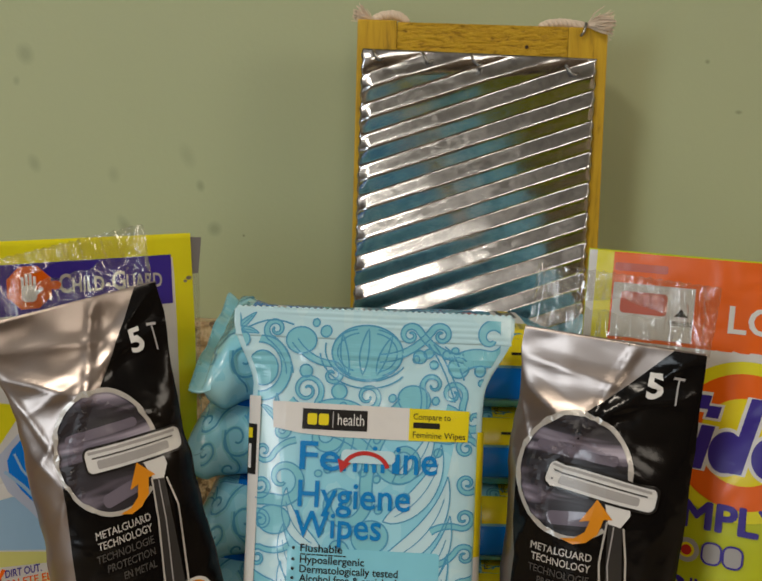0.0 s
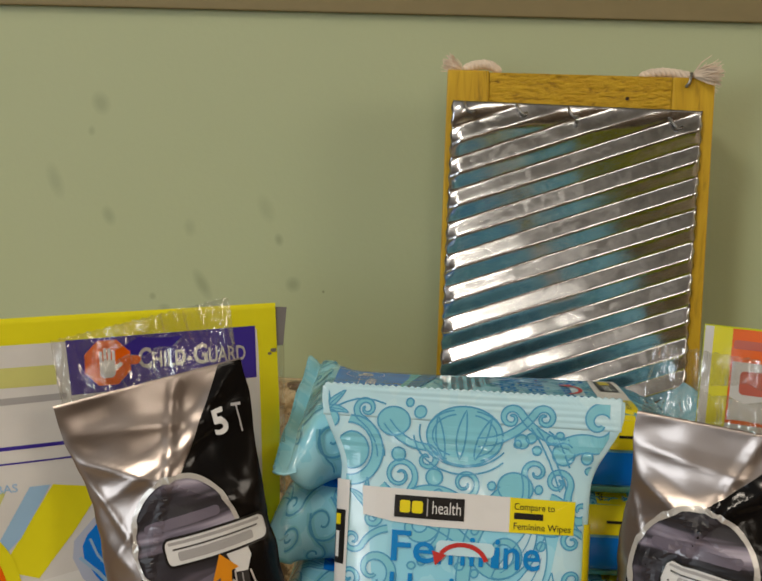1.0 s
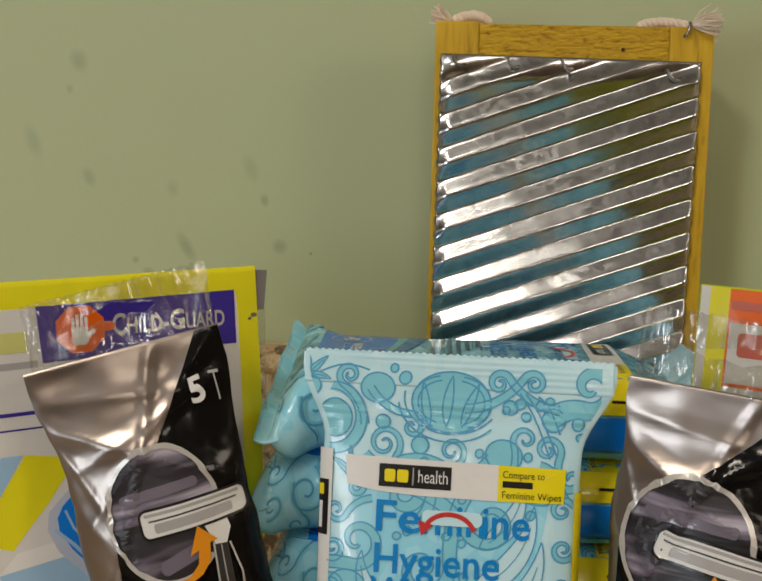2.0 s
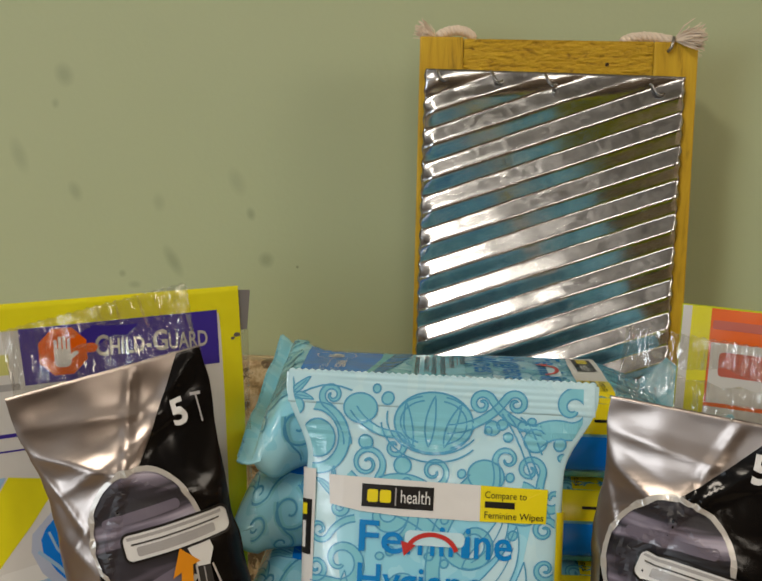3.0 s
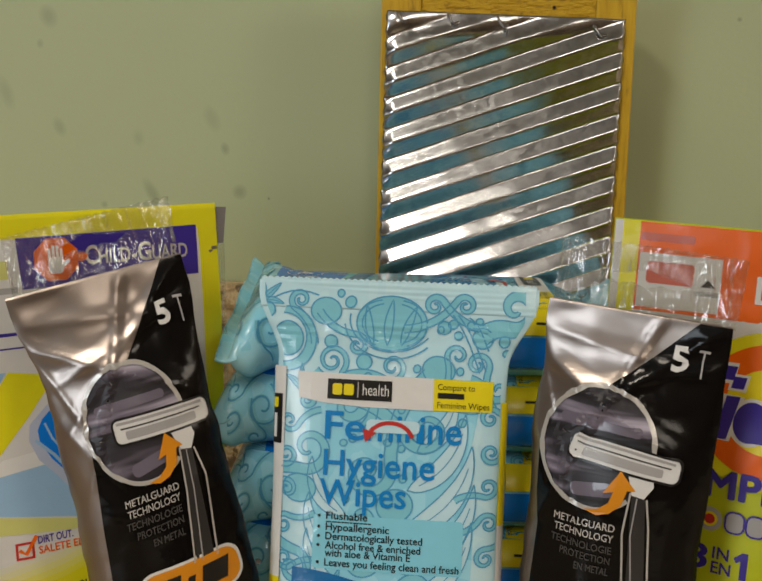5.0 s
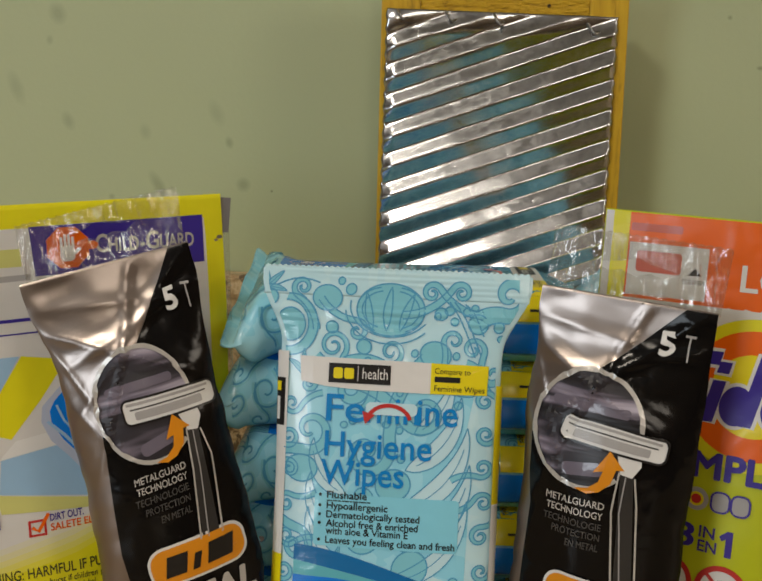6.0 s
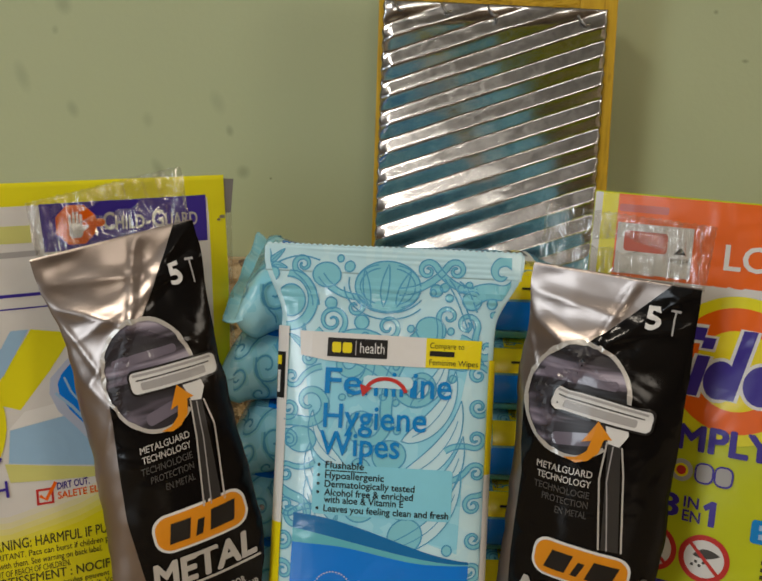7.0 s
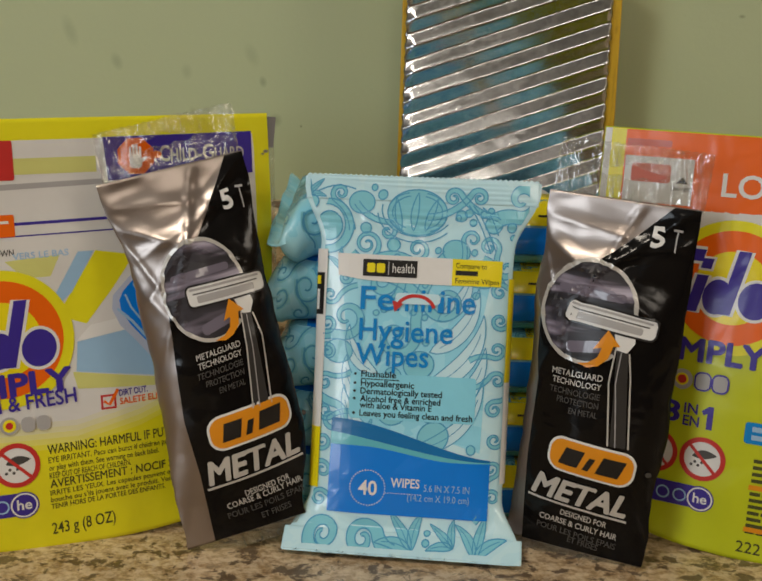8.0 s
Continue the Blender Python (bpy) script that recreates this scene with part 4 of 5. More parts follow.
def razor_pouch(m, label, xl, xr, zb, zt, edge_black, shift, angles, tab, seed):
    """A foil pouch: black print over silver, a clear hanging tab above, a round window with the razors behind."""
    top = anchor("razor_pouch", m, label, "razor pouch", "razor pouches")
    straight_l, straight_r = xl, xr

    def xl(z):
        return straight_l(z) + (noise.noise(Vector((z * 0.03, seed, 1))) * 2.2 + noise.noise(Vector((z * 0.11, seed, 5))) * 0.7) * (1 - ease(zt - 20, zt, z))

    def xr(z):
        return straight_r(z) + (noise.noise(Vector((z * 0.03, seed, 11))) * 1.8 + noise.noise(Vector((z * 0.10, seed, 15))) * 0.7) * (1 - ease(zt - 20, zt, z))


    def u_at(x, z):
        a, b = xl(z), xr(z)
        return max(-1, min(1, (2 * x - a - b) / (b - a)))

    def swell(z):
        return 0.3 + 15 * ease(zb, zb + 75, z) ** 0.8 * (1 - ease(zt - 85, zt, z)) ** 0.9

    def fold(x, z):
        s = ease(zb + 2, zb + 20, z) * (1 - ease(zt - 6, zt, z))
        n = noise.noise(Vector((x * 0.035 + seed, z * 0.022, 1))) * 1.6 + noise.noise(Vector((x * 0.07, z * 0.05 + seed, 4))) * 0.6
        out = n
        for slope, off, deep, wide, low in ((0.55, 26, 1.8, 4.0, 90), (-0.9, 75, 1.3, 3.5, 110), (1.5, 60, 1.2, 4.0, 120), (0.15, 14, 0.8, 3.0, 40), (-2.2, 120, 1.0, 3.0, 150), (2.6, 30, 0.9, 3.0, 130), (-0.35, 48, 0.9, 3.0, 100)):
            d = (z - zt) + slope * (x - straight_l(z)) + off
            out -= deep * (max(0, 1 - abs(d) / (wide * 2.2)) + 0.4 * max(0, 1 - abs(d) / (wide * 0.7))) * ease(zt - low, zt - low * 0.3, z)
        return out * s

    def yf(x, z):
        u = u_at(x, z)
        return 6 - swell(z) * (1 - u * u) ** 0.75 + fold(x, z) * (1 - u ** 6)

    def yb(x, z):
        u = u_at(x, z)
        return 6.3 + swell(z) * 0.6 * (1 - u * u) ** 0.75 + 0.2

    part("foil_body", shell(xl, xr, zb, zt, yf, yb, 56, 130), SILVER, top, "crumpled silver foil", True)

    def ink(name, bm, mat, layer=2, step=7.0, free=False, text=""):
        return part(name, laid(bm, yf, layer, step, None if free else shift, gap=0.26), mat, top, text, name == "black_print")

    side = [(xr(zb + 0.4 + (zt - zb - 1.0) * k / 60) - 0.1, zb + 0.4 + (zt - zb - 1.0) * k / 60) for k in range(61)]
    ink("black_print", poly(side + edge_black), BLACK_FILM, 2.2, 1.8, True, "glossy black printed film")
    tilt_top, tilt_low = angles
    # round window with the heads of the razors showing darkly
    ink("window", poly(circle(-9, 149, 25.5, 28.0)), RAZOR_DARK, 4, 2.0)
    for x0, x1, z, h in ((-28, 10, 157, 4.5), (-22, -1, 128, 6.5)):
        ink("razor_handle", poly(turned(rect(x0, x1, z, z + h, h * 0.45), 0, 150, tilt_low * 0.4 + (12 if z < 135 else 0))), RAZOR_LILAC, 6, 2.5)
    ring = circle(-9, 149, 26.0, 28.5, 44, 0, -18, 330 - 18)
    ink("window_ring", stroke(ring, 2.2), SILVER_INK, 7, 2.5)
    # drawn razor: head, neck, handle
    hd = turned(rect(-21, 29.5, 140.5, 152.5, 3.5), 4, 146, tilt_low * 0.6 - 3)
    ink("drawn_head_edge", stroke(hd, 1.1, True), BLACK, 9)
    ink("drawn_head", poly(hd), WHITE, 8)
    ink("drawn_head_shade", stroke(turned([(-18.5, 150.3), (26.5, 150.3)], 4, 146, tilt_low * 0.6 - 3), 1.3), GREY, 9)
    ink("drawn_blade", poly(turned(rect(-15, 22, 142.5, 146.5, 1), 4, 146, tilt_low * 0.6 - 3)), GREY, 9)
    ink("drawn_blade", stroke(turned([(-17, 147.8), (25, 147.8)], 4, 146, tilt_low * 0.6 - 3), 0.7), GREY_DIM, 9)
    ink("drawn_neck", poly([(7, 141), (18, 141), (19, 136), (15.5, 130), (10, 131)]), WHITE, 8)
    lean = -2 if tilt_low > 0 else 4
    ink("drawn_handle", poly([(10, 131), (16, 131), (19 + lean, 76), (10.5 + lean, 76)]), HANDLE_DARK, 7)
    ink("drawn_handle_edge", stroke([(9.4, 132), (8.6, 112), (9.4 + lean, 76)], 0.9), SILVER_INK, 8)
    ink("drawn_handle_edge", stroke([(16.8, 130), (19.5, 116), (20.4 + lean, 76)], 0.9), SILVER_INK, 8)
    ink("drawn_handle_edge", stroke([(12.6, 130), (12.2, 112), (13.4 + lean, 76)], 0.6), GREY, 8)
    arrow = [(-10, 120.0), (-4, 121.5), (0.5, 125.5), (2.0, 131), (-2.4, 129.6), (4.0, 141), (11.5, 133), (7.8, 132.6), (6.2, 125.5), (1.5, 120.6), (-4, 118.6)]
    ink("orange_arrow", poly(arrow), AMBER, 9)
    # writing
    ink("lettering", lettering("5", 17.5, 25.0, 190.0, 10.8, tilt_top, 0.03), WHITE, 6, 5)
    ink("razor_mark", joined(stroke([(28.5, 201), (33.5, 200.6)], 1.4), stroke([(31.1, 201), (30.9, 188.5)], 0.8)), GREY, 6)
    for text, x0, x1, z, mat in (("METALGUARD", -26, 7.6, 112.6, SILVER_INK), ("TECHNOLOGY", -25, 7.6, 106.6, SILVER_INK),
                                 ("TECHNOLOGIE", -26, 7.6, 100.0, GREY_DIM), ("PROTECTION", -20, 7.6, 94.0, GREY_DIM), ("EN METAL", -11, 7.6, 87.8, GREY_DIM)):
        ink("lettering", lettering(text, -9 + (x0 + 9) * 0.86, -9 + (x1 + 9) * 0.86, 102 + (z - 102) * 0.86, 3.5, tilt_top, 0.012), mat, 5)
    for text, x0, x1, z, mat in (("DESIGNED FOR", -8, 19, 25.5, SILVER_INK), ("COARSE & CURLY HAIR", -20, 26, 20.4, SILVER_INK), ("POUR LES POILS EPAIS", -21, 26, 14.4, GREY_DIM), ("ET FRISES", -2, 16, 8.8, GREY_DIM)):
        ink("lettering", lettering(text, x0, x1, z + (1.6 if tilt_low < 0 else 0), 3.7, tilt_low, 0.012), mat, 5)
    ink("lettering", lettering("METAL", -26.5, 29, 38.2, 13.0, tilt_low, 0.036, 0.25), SILVER_INK, 6, 5)
    ink("underline", stroke(turned([(-28, 35.6), (30, 35.6)], -28, 35.6, tilt_low), 1.4), SILVER_INK, 5)
    # maker's plate as a plain shape with plain dark bars
    px, pz = -19.5, 56.0
    plate = ink("plate_rim", poly(turned(rect(px, px + 49, pz, pz + 21, 8), px, pz, tilt_low)), WHITE, 7)
    under(plate, ink("plate", poly(turned(rect(px + 1.4, px + 47.6, pz + 1.4, pz + 19.6, 7), px, pz, tilt_low)), AMBER, 8))
    for x0, x1, h in ((7, 17.5, 10.5), (20.5, 24, 8), (28, 40.5, 10.5)):
        slab = [(px + x0, pz + 5), (px + x1, pz + 5), (px + x1 + 3, pz + 5 + h), (px + x0 + 3, pz + 5 + h)]
        under(plate, ink("plate_bar", poly(turned(slab, px, pz, tilt_low)), BLACK, 9))
    ink("round_mark", poly(circle(37, 62, 1.6, None, 14)), GREY_DIM, 5)
    # clear hanging tab and clear bottom crimp
    def tab_y(x, z):
        return 7.6 + noise.noise(Vector((x * 0.06 + seed, z * 0.05, 3))) * 2.0 + 0.8 * math.sin(x * 0.55 + seed) + 0.5 * math.sin(x * 1.3 + z * 0.15 + seed)

    def sheet(outline, hole, name, text):
        bm = laid(poly(outline, *([hole] if hole else [])), tab_y, 0, 1.6)
        ob = part(name, bm, CLEAR, top, text, True)
        sol = ob.modifiers.new("thickness", "SOLIDIFY")
        sol.thickness = 0.00012
        return ob

    x0, x1, za, zb2, dx = tab
    w = x1 - x0
    hole = [(x0 + w * 0.26, za + 17), (x0 + w * 0.34, za + 13.5), (x0 + w * 0.42, za + 15), (x0 + w * 0.5, za + 12.5), (x0 + w * 0.58, za + 15), (x0 + w * 0.66, za + 13.5), (x0 + w * 0.74, za + 17), (x0 + w * 0.6, za + 19), (x0 + w * 0.5, za + 21.5), (x0 + w * 0.4, za + 19)]
    sheet([(x0, za), (x1, za), (x1 + dx, zb2)] + [(x1 + dx - (w + dx) * k / 40, zb2 + (0.8 if k % 2 else 0)) for k in range(1, 40)] + [(x0 + dx * 0.6, zb2)], hole, "hang_tab", "clear crinkled hanging tab with a euro slot")
    sheet([(xl(zb) + 4, zb - 9), (xr(zb) - 1, zb - 9), (xr(zb) - 1, zb + 1), (xl(zb) + 4, zb + 1)], None, "bottom_crimp", "clear crinkled bottom seal")
    return top


# leaning to one side
def left_x0(z):
    return -60 + 10.5 * ease(16, 165, z) - 5 * ease(180, 230, z)


def left_x1(z):
    return 12 + 12 * ease(14, 75, z) + 5.5 * ease(150, 230, z)


def left_shift(x, z):
    up = ease(60, 130, z)
    return (x - 12) * (1 - up) + (0.86 * x - 4.6) * up, z + 9 + 1.0 * (1 - up)


razor_pouch(pose(-0.06, 0.584, 0.005, -6, -15, 15), "black and silver foil razor pouch with clear tab, tilted sideways",
            left_x0, left_x1, 13.0, 229.5,
            [(19, 228.9), (10, 214), (-1, 198), (-9, 186), (-22, 173), (-34, 158), (-36, 140), (-40, 110), (-42.5, 88), (-42, 55), (-44, 13.4)],
            left_shift, (4, 3.5), (-51, 28, 228.5, 257, 3), 3.0)


def right_x0(z):
    return -38.5 - 5 * ease(60, 205, z)


def right_x1(z):
    return 41.5 + 1.5 * math.sin(z / 213 * math.pi)


razor_pouch(pose(0.10, 0.583, 0.0, -2, 5, -20), "black and silver foil razor pouch with clear tab, standing upright",
            right_x0, right_x1, 5.0, 213.5,
            [(27, 212.9), (10, 195), (-9, 177), (-24, 170), (-33, 158), (-36.5, 140), (-35, 120), (-32, 105), (-32, 60), (-29, 5.4)],
            lambda x, z: (x, z), (1.5, -4.5), (-42, 42.5, 212, 244, 1), 8.0)

# ---- detergent bags


def pod_bag(m, label, xl, xr, zt, logo, kind):
    """A stand-up bag: flat sealed top, bulging towards a rounded foot."""
    top = anchor("detergent_bag", m, label, "detergent bag", "detergent bags")
    cx, hw = (xl + xr) / 2, (xr - xl) / 2

    def swell(z):
        return 0.4 + 27 * (1 - ease(40, zt - 40, z)) * ease(-8, 52 if kind == "fresh" else 100, z) ** (0.7 if kind == "fresh" else 0.9)

    def wrinkle(x, z):
        return noise.noise(Vector((x * 0.020 + cx, z * 0.022, 6))) * 2.0 * (1 - 0.6 * ease(150, zt, z))

    def prof(x):
        u = min(1, abs((x - cx) / hw))
        return max(0.0, 1 - u ** 2.4) ** 0.7

    def yf(x, z):
        return swell(z) * 0.8 - swell(z) * prof(x) + wrinkle(x, z) * prof(x)

    def yb(x, z):
        return swell(z) * 0.8 + 0.5 + swell(z) * 0.8 * prof(x)

    def foot(u, z):
        return z + 24 * abs(u) ** 2.6 * (1 - ease(0, 60, z))

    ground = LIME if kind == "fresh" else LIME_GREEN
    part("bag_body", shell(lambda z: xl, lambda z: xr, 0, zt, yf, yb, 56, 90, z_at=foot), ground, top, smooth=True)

    def ink(name, bm, mat, layer=2, step=8.0, text=""):
        return part(name, laid(bm, yf, layer, step, gap=0.11), mat, top, text)

    lx, lz = logo
    e = 2.0
    if kind == "fresh":
        ink("white_zone", poly([(xl + e, zt - 12)] + [(xl + e, 80), (-16, 76), (20, 84), (60, 98), (xr - e, 100), (xr - e - 8, zt - 12)]), OFFWHITE, 1)
        rim = [(xl + e, 80), (-16, 76), (20, 84), (60, 98), (xr - e, 100)]
        for k, ink_k in enumerate(FADE):
            ink("fading_edge", poly([(x, z - 3.2 * k) for x, z in rim] + [(x, z - 3.2 * (k + 1)) for x, z in rim[::-1]]), ink_k, 1)
        ink("yellow_side", poly(rect(xr - 9.5, xr - 0.5, 60, zt - 11)), LIME, 2)
        ink("yellow_glow", poly(rect(xl + 4, 6, zt - 31, zt - 22)), LIME_PALE, 2)
        ink("grey_fold", poly([(xl + 3, zt - 38), (10, zt - 35), (10, zt - 38), (xl + 3, zt - 41.5)]), GREY, 2)
        # lime rays and blue streaks behind the capsules
        ink("lime_ray", poly([(2, 173), (24, 169), (10, 150), (-6, 131), (-22, 137), (-12, 152)]), LIME, 2)
        ink("lime_ray", poly([(-48, 170), (-18, 172), (-24, 160), (-38, 160)]), LIME_PALE, 2)
        ink("blue_ray", poly([(1, 173), (-8, 173), (-22, 150), (-20, 144), (-13, 150)]), SKY, 3)
        ink("blue_ray", poly([(-14, 104), (45, 94), (50, 118), (20, 126), (-12, 121)]), SKY, 2)
        ink("pale_ray", poly([(-13, 121), (20, 126), (36, 124), (22, 134), (-4, 130)]), WHITE, 3)
        ink("lime_ray", poly([(-16, 104), (45, 93), (60, 98), (60, 88), (-14, 94)]), LIME_PALE, 3)
        # a blue liquid capsule in its folded clear skin
        skin = [(14, 150), (21, 157), (31, 158), (38, 150), (43, 132), (50, 112), (50, 101), (41, 99), (31, 106), (21, 119), (13, 128), (9, 138), (10, 146)]
        pod = [(16, 148), (22, 154), (30, 155), (36, 148), (41, 131), (47, 113), (45, 106), (38, 106), (28, 117), (19, 128), (14, 137), (13.5, 143)]
        ink("capsule_skin", poly(skin), LILAC, 4)
        ink("capsule", poly(pod), BLUE, 5)
        ink("capsule_shade", poly([(30, 150), (35, 146), (40, 131), (45.5, 113), (41, 110), (34, 122), (28, 136)]), BLUE_DEEP, 6)
        for line, w in (([(12, 138), (20, 130), (30, 117), (40, 106), (47, 104)], 1.6), ([(17, 146), (20, 138), (27, 128), (33, 119)], 1.1), ([(22, 152), (26, 143), (31, 132)], 0.8)):
            ink("capsule_fold", stroke(line, w), SKY, 7)
        # child-safety label
        safety = ink("safety_label", poly([(10.6, zt - 11.5), (99.2, zt - 10.5), (99, zt - 35.5), (12.1, zt - 36.5)]), PURPLE, 3)
        oct8 = [(29 + 11.2 * math.cos(radians(22.5 + 45 * k)), zt - 23 + 11.2 * math.sin(radians(22.5 + 45 * k))) for k in range(8)]
        under(safety, ink("stop_sign", poly(oct8), ORANGE, 4))
        under(safety, ink("stop_sign_rays", poly(circle(41, zt - 22.5, 3.4, 2.2, 14)), ORANGE, 4))
        palm = [poly(rect(25.2, 32.4, zt - 30, zt - 22, 2.4))] + [poly(rect(25.2 + 1.9 * k, 26.6 + 1.9 * k, zt - 24, zt - (16.2 if k in (1, 2) else 17.6), 0.6)) for k in range(4)] + [poly(turned(rect(31, 36.0, zt - 27.5, zt - 25.6, 0.9), 31, zt - 26, 35))]
        under(safety, ink("hand_sign", joined(*palm), WHITE, 5))
        under(safety, ink("lettering", joined(lettering("C", 43, 49, zt - 26.5, 9.0, 0, 0.02), lettering("HILD", 49.5, 65, zt - 26.5, 7.0, 0, 0.02), lettering("-", 65.8, 68, zt - 26.5, 8, 0, 0.02), lettering("G", 68.8, 75.5, zt - 26.5, 9.0, 0, 0.02), lettering("UARD", 76, 94, zt - 26.5, 7.0, 0, 0.02)), SILVER_INK, 4))
        under(safety, ink("lettering", lettering("ZIP", 76, 84, zt - 32.5, 4.6), GREY, 4))
        ink("tear_line", stroke([(-41, 190.5), (90, 192.5)], 1.7), PURPLE, 2)
        ink("tear_line", stroke([(xl + 5, 182.5), (90, 185.5)], 0.8), PURPLE, 2)
        ink("red_tab", poly(rect(-72, -39, zt - 34, zt - 12, 1)), RED, 4)
        ink("orange_tab", poly(rect(-72, -41, 183.5, 196, 1)), ORANGE, 4)
        ink("tab_writing", bars(-66, -44, 191, 1.6, 2), WHITE, 5)
        ink("lettering", lettering("DOWN", -56, -42.5, 173, 3.4, 0, 0.015), GREY_DIM, 3)
        ink("lettering", lettering("VERS LE BAS", -43.5, -13, 170.6, 3.6, 1.5, 0.01), SKY, 3)
        seal = part("side_seal", laid(poly([(xr + 0.2, zt - 2), (xr + 6, zt - 2.5), (xr + 3.5, zt - 21), (xr - 0.5, zt - 21)]), lambda x, z: 1.2, 0, 8), GREY_SEAL, top, "grey end of the back seal")
        seal.modifiers.new("thickness", "SOLIDIFY").thickness = 0.0008
        flap = part("clear_side_seal", laid(poly([(xr - 0.5, zt - 21), (xr + 4, zt - 21), (xr + 1.5, 150), (xr - 0.5, 150)]), lambda x, z: 1.4, 0, 8), CLEAR, top, "clear edge of the back seal")
        flap.modifiers.new("thickness", "SOLIDIFY").thickness = 0.0003
        ink("brown_speck", joined(poly(circle(xr - 2, zt - 23, 1.6, 1.0, 12)), poly(circle(xr - 4, zt - 24.5, 1.0, 0.7, 10))), NAIL, 4)
    else:
        ink("orange_band", poly([(xl + 13, zt - 0.8), (xr - 2, zt - 0.8), (xr - 2, zt - 45), (xl + 13, zt - 45)]), ORANGE, 1)
        ink("lime_edge", poly(rect(xl + 4.5, xl + 13, 175, zt - 0.6)), LIME, 2)
        ink("grey_edge", poly(rect(xl + 0.6, xl + 4.5, 175, zt - 0.6)), OFFWHITE, 2)
        ink("grey_panel", poly(rect(xl + 14, -36, 207, zt - 16)), OFFWHITE, 2)
        ink("red_tab", poly(rect(-72, -49, 219, 230, 2)), RED_SOFT, 3)
        ink("red_tab", poly(rect(-76, -50, 240, 244, 1)), RED_SOFT, 3)
        ink("open_mark", poly([(-45.5, 219.5), (-38.5, 219.5), (-42, 223.5)]), BLACK, 3)
        ink("lettering", lettering("OPEN HERE", -48, -36.5, 215, 2.4), BLACK, 3)
        ink("white_zone", poly([(xl + 13, 207), (xr - 2, 204), (xr - 2, 170), (xl + 13, 176)]), OFFWHITE, 1)
        ink("lettering", lettering("LOW", -19.5, 26, 214.5, 13.0, 0, 0.016), WHITE, 3)
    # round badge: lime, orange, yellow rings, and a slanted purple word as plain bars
    badge = ink("badge", poly(circle(lx, lz, 39.5, None, 56)), LIME, 5)
    under(badge, ink("badge_ring", poly(circle(lx, lz, 33.5, None, 56)), ORANGE, 6), ink("badge_ring", poly(circle(lx, lz, 21.5, None, 44)), YELLOW, 7))

    wx = lx - (5 if kind == "fresh" else 11)

    def slab(x0, x1, z0, z1, lean=0.22):
        return [(wx + x0 + z0 * lean, lz + z0), (wx + x1 + z0 * lean, lz + z0), (wx + x1 + z1 * lean, lz + z1), (wx + x0 + z1 * lean, lz + z1)]

    def oval(x, z, rx, rz):
        return circle(wx + x + z * 0.22, lz + z, rx, rz, 30, -10)

    word = [[slab(-26, -18, -16, 14)], [slab(-36, -10, 14, 21)], [slab(-10.5, -4, -16, 6)], [slab(-10, -4, 10, 16)], [oval(4.5, -6, 8.2, 10.5)], [slab(8, 15, -16, 22)], [oval(26, -6, 9.5, 10.8)]]
    rim = joined(*[stroke(o[0], 3.6, True) for o in word])
    under(badge, ink("badge_word_rim", rim, WHITE, 8), ink("badge_word", joined(*[poly(*o) for o in word]), PURPLE, 9))
    return top, ink


bag, ink = pod_bag(pose(-0.17, 0.592, 0.0, -3, -3, 25), "yellow and white stand-up bag of detergent capsules on the counter", -135.0, 110.0, 249.0, (-53.0, 126.0), "fresh")
ink("lettering", lettering("SIMPLY", -84, -16.5, 92.5, 12.5, 2, 0.035), PURPLE, 10)
ink("lettering", lettering("CLEAN & FRESH", -88, -15, 83.0, 8.5, 3, 0.016), PURPLE, 10)
ink("range_word", joined(*[poly(rect(x, x + 7.5, 72.5, 81, 3)) for x in (-66, -46.5, -38.2)]), GREY, 10)
ink("range_ring", poly(circle(-53.0, 77, 5, None, 24)), GREY, 10)
ink("range_ring", poly(circle(-53.0, 77, 3.6, None, 24)), YELLOW, 11)
ink("range_ring", poly(circle(-53.0, 77, 2.0, None, 20)), RED, 12)
ink("check_box", poly(rect(-1.8, 7.0, 80.0, 88.5), rect(-0.6, 5.8, 81.2, 87.3)), RED, 3)
ink("check_mark", stroke([(0, 85), (3, 82.5), (8.5, 91)], 1.8), ORANGE, 4)
ink("lettering", lettering("DIRT OUT.", 9.0, 26, 86.8, 3.6, 1, 0.02), PURPLE, 3)
ink("lettering", lettering("SALETE ELIMINEE", 9.0, 45, 81.8, 3.6, 1, 0.02), ORANGE, 3)
ink("lettering", lettering("WARNING: HARMFUL IF PUT IN MOUTH", -33.6, 65, 57.8, 5.4, 1, 0.012), OLIVE_TEXT, 2)
for k, text in enumerate(("EYE IRRITANT. Pacs can burst if children put in mouth", "or play with them. See warning on back label.", "KEEP OUT OF REACH OF CHILDREN.")):
    ink("lettering", lettering(text, -33.6, (52, 30, 13)[k], 52.8 - 4.6 * k, 3.3, 1, 0.006), OLIVE_TEXT, 2)
ink("lettering", lettering("AVERTISSEMENT : NOCIF SI INGERE", -33.6, 62, 37.8, 5.0, 1, 0.012), OLIVE_TEXT, 2)
for k, text in enumerate(("IRRITE LES YEUX. Les capsules peuvent eclater", "bouche ou s'ils jouent avec le produit. Voir", "TENIR HORS DE LA PORTEE DES ENFANTS.")):
    ink("lettering", lettering(text, -33.8, (46, 38, 33)[k], 33.2 - 4.2 * k, 3.1, 1, 0.006), OLIVE_TEXT, 2)
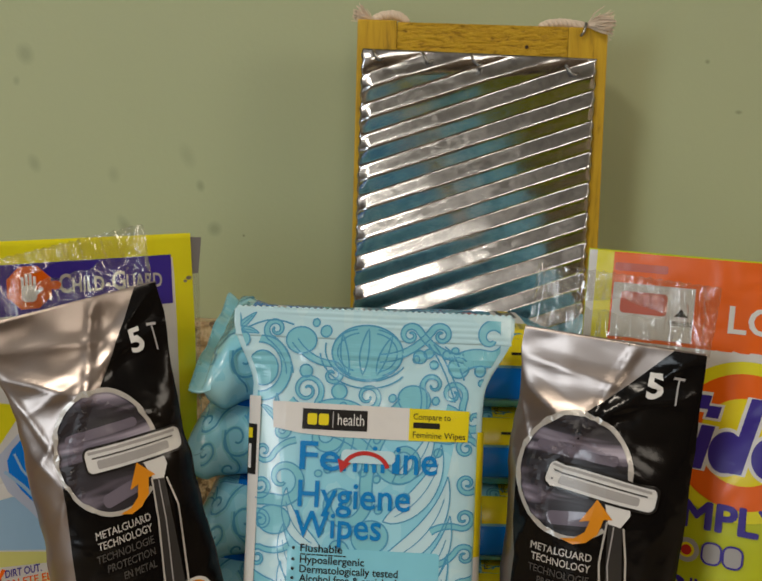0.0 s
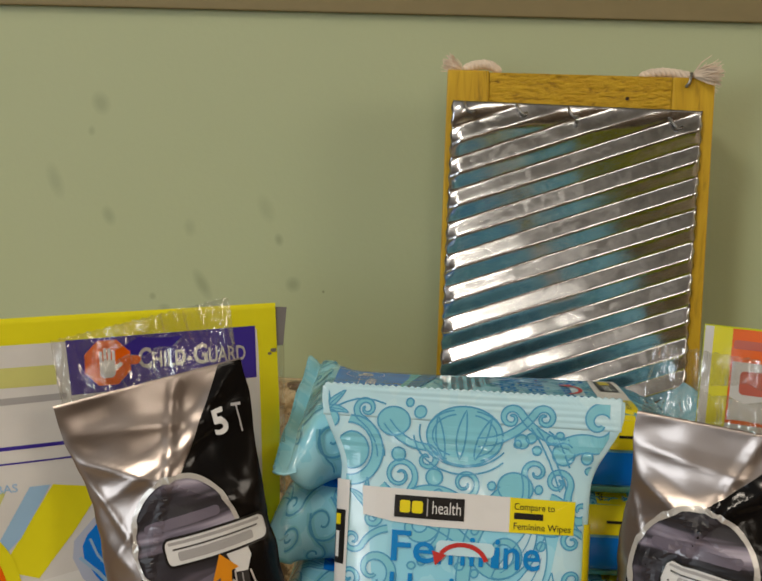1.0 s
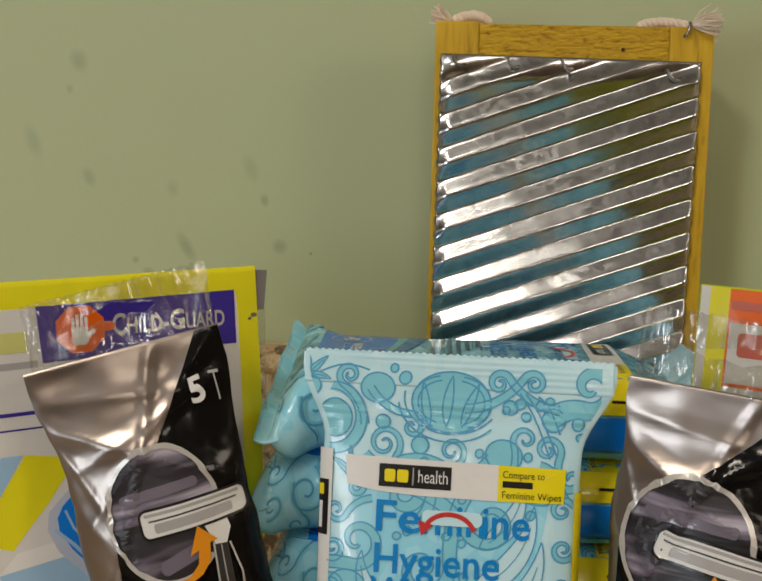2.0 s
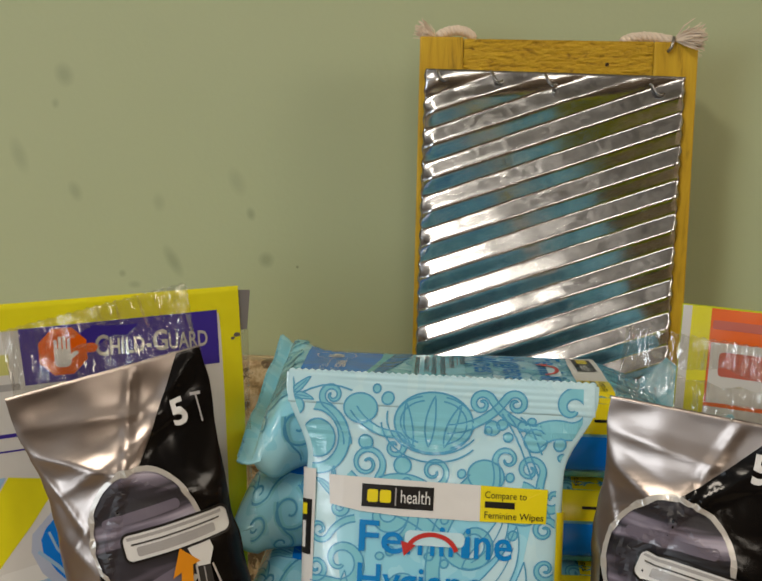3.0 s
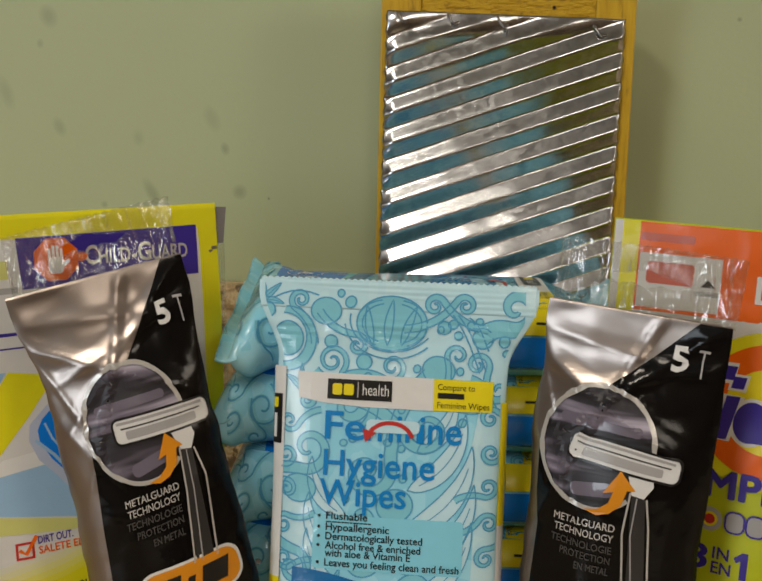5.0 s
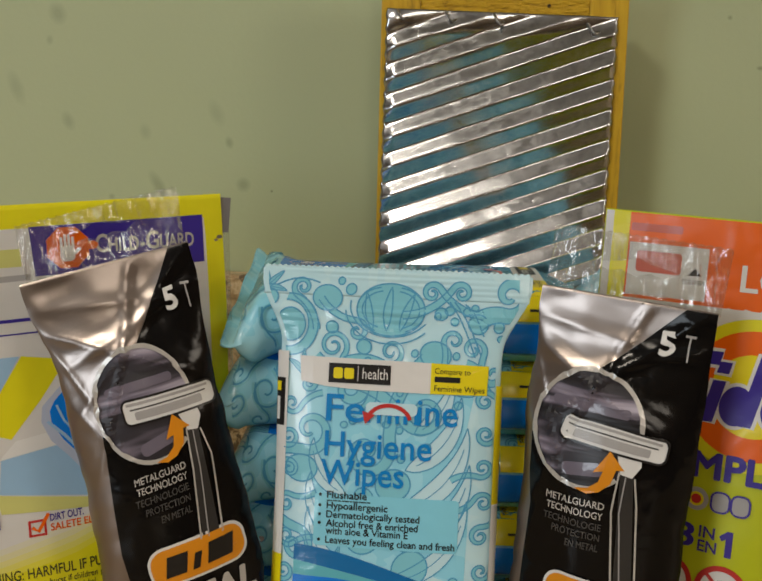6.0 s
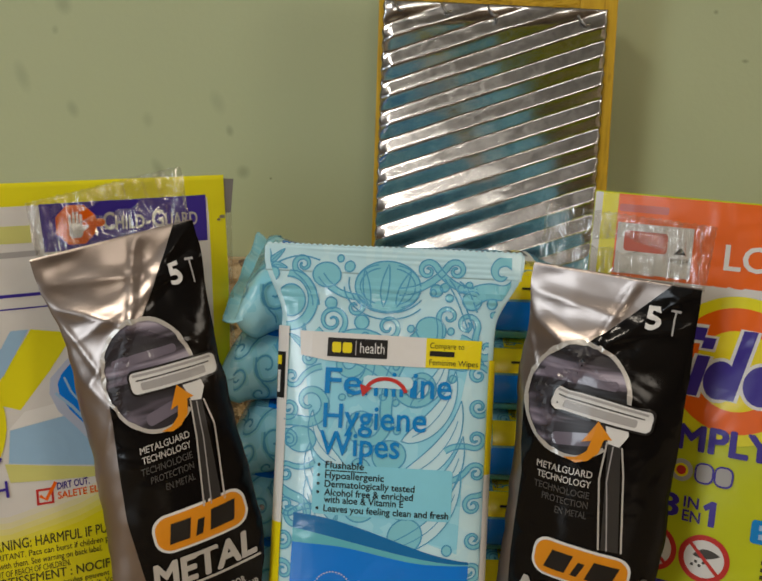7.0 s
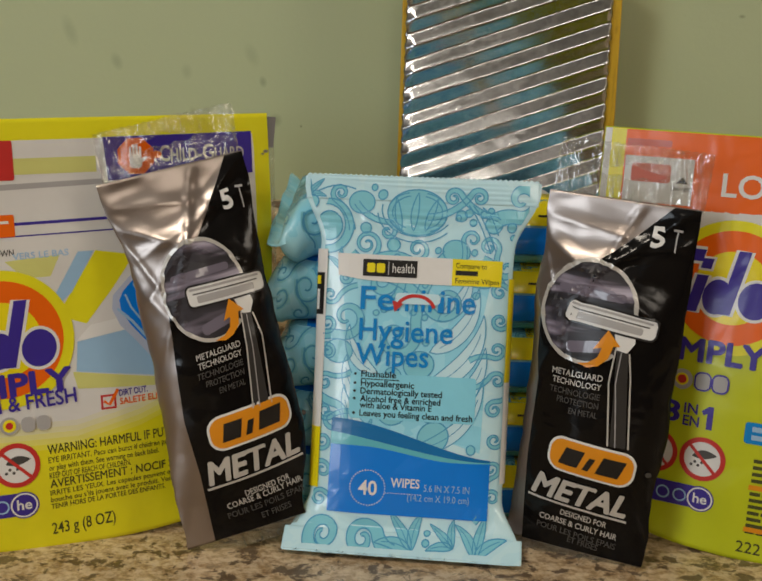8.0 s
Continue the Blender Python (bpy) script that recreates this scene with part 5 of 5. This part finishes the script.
ink("lettering", lettering("243 g (8 OZ)", -34, 2.5, 9.0, 7.0, 2, 0.006), OLIVE_TEXT, 2)


def warning_signs(put, cx, cz, r, second):
    put("warning_disc", poly(circle(cx, cz, r, None, 40)), WHITE, 2)
    put("drawn_eye", poly(leaf(cx - r * 0.5, cz + r * 0.1, r * 1.2, r * 0.34, 8)), GREY_DIM, 3)
    put("drawn_drops", joined(*[poly(circle(cx - r * 0.5 + k * 2, cz - r * 0.35 + (k % 2) * 2, 0.9, None, 10)) for k in range(4)]), GREY_DIM, 3)
    put("warning_ring", stroke(circle(cx, cz, r, None, 44), r * 0.24, True), RED, 4)
    put("warning_bar", stroke([(cx - r * 0.7, cz + r * 0.7), (cx + r * 0.7, cz - r * 0.7)], r * 0.16), RED, 4)
    if second:
        put("warning_disc", poly(circle(cx - second, cz, r, None, 40)), WHITE, 2)
        put("drawn_capsule", poly(leaf(cx - second - r * 0.4, cz - r * 0.3, r * 1.1, r * 0.36, 35)), GREY_DIM, 3)
        put("warning_ring", stroke(circle(cx - second, cz, r, None, 44), r * 0.24, True), RED, 4)
        put("warning_bar", stroke([(cx - second - r * 0.7, cz + r * 0.7), (cx - second + r * 0.7, cz - r * 0.7)], r * 0.16), RED, 4)


def washer_sign(put, cx, cz):
    put("washer_plate", poly(rect(cx - 38, cx + 6, cz - 6.5, cz + 7.5, 4)), PURPLE, 2)
    put("washer_rings", joined(*[stroke(circle(cx - 12 - 10 * k, cz, 3.6, None, 24), 1.0, True) for k in range(2)]), SKY, 3)
    put("washer_disc", poly(circle(cx, cz, 8.2, None, 34)), PURPLE, 3)
    put("washer_ring", stroke(circle(cx, cz, 7.0, None, 34), 1.0, True), WHITE, 4)
    put("lettering", lettering("he", cx - 4, cx + 4.2, cz - 2.6, 6.0, 0, 0.02), WHITE, 4)


warning_signs(ink, -51.0, 54.0, 11.5, 26)
washer_sign(ink, -48.5, 30.0)

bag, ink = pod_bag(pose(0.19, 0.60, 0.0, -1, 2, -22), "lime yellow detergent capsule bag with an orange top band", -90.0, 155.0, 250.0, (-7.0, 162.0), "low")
ink("lettering", lettering("SIMPLY", -48, 17, 117.0, 13.0, 0, 0.035), PURPLE, 10)
ink("range_word", joined(*[poly(rect(x, x + 9.0, 100, 110.5, 3.5)) for x in (-45, -21, -11)]), GREY, 10)
ink("range_word_rim", joined(*[stroke(rect(x, x + 9.0, 100, 110.5, 3.5), 1.0, True) for x in (-45, -21, -11)]), PURPLE, 11)
ink("range_ring", poly(circle(-28.5, 105, 6.2, None, 24)), GREY, 10)
ink("range_ring", poly(circle(-28.5, 105, 3.8, None, 24)), YELLOW, 11)
ink("range_ring", poly(circle(-28.5, 105, 2.6, None, 20)), RED, 12)
ink("lettering", lettering("3", -38, -27.5, 78.5, 12.5, 0, 0.018), PURPLE, 3)
ink("lettering", lettering("IN", -25.5, -17.5, 85.0, 6.0, 0, 0.018), PURPLE, 3)
ink("lettering", lettering("EN", -25.5, -16.0, 77.5, 6.0, 0, 0.018), PURPLE, 3)
ink("lettering", poly([(-11.8, 77.0), (-8.4, 77.0), (-8.4, 91.0), (-11.2, 91.0), (-15.2, 87.6), (-13.8, 85.2), (-11.8, 86.6)]), PURPLE, 3)
warning_signs(ink, -11.7, 58.6, 12.0, 28)
washer_sign(ink, -10.5, 33.6)
ink("blue_flash", poly(rect(10, 60, 73, 86, 2)), BLUE_TEXT, 3)
ink("blue_flash_writing", joined(bars(14, 50, 80.5, 3.0, 3, 0, 2), bars(14, 50, 75.5, 3.0, 3, 0, 3)), SKY, 4)
ink("fine_print", joined(*[bars(17, 60, 62 - 4.0 * k, 2.2, 5, 0, 20 + k) for k in range(12)]), OLIVE_TEXT, 2)
for z in (45.5, 19.0):
    ink("orange_rule", poly(rect(16, 60, z, z + 3)), AMBER, 3)
ink("lettering", lettering("222 g", 13, 34, 5.5, 7.0, 0, 0.006), OLIVE_TEXT, 2)
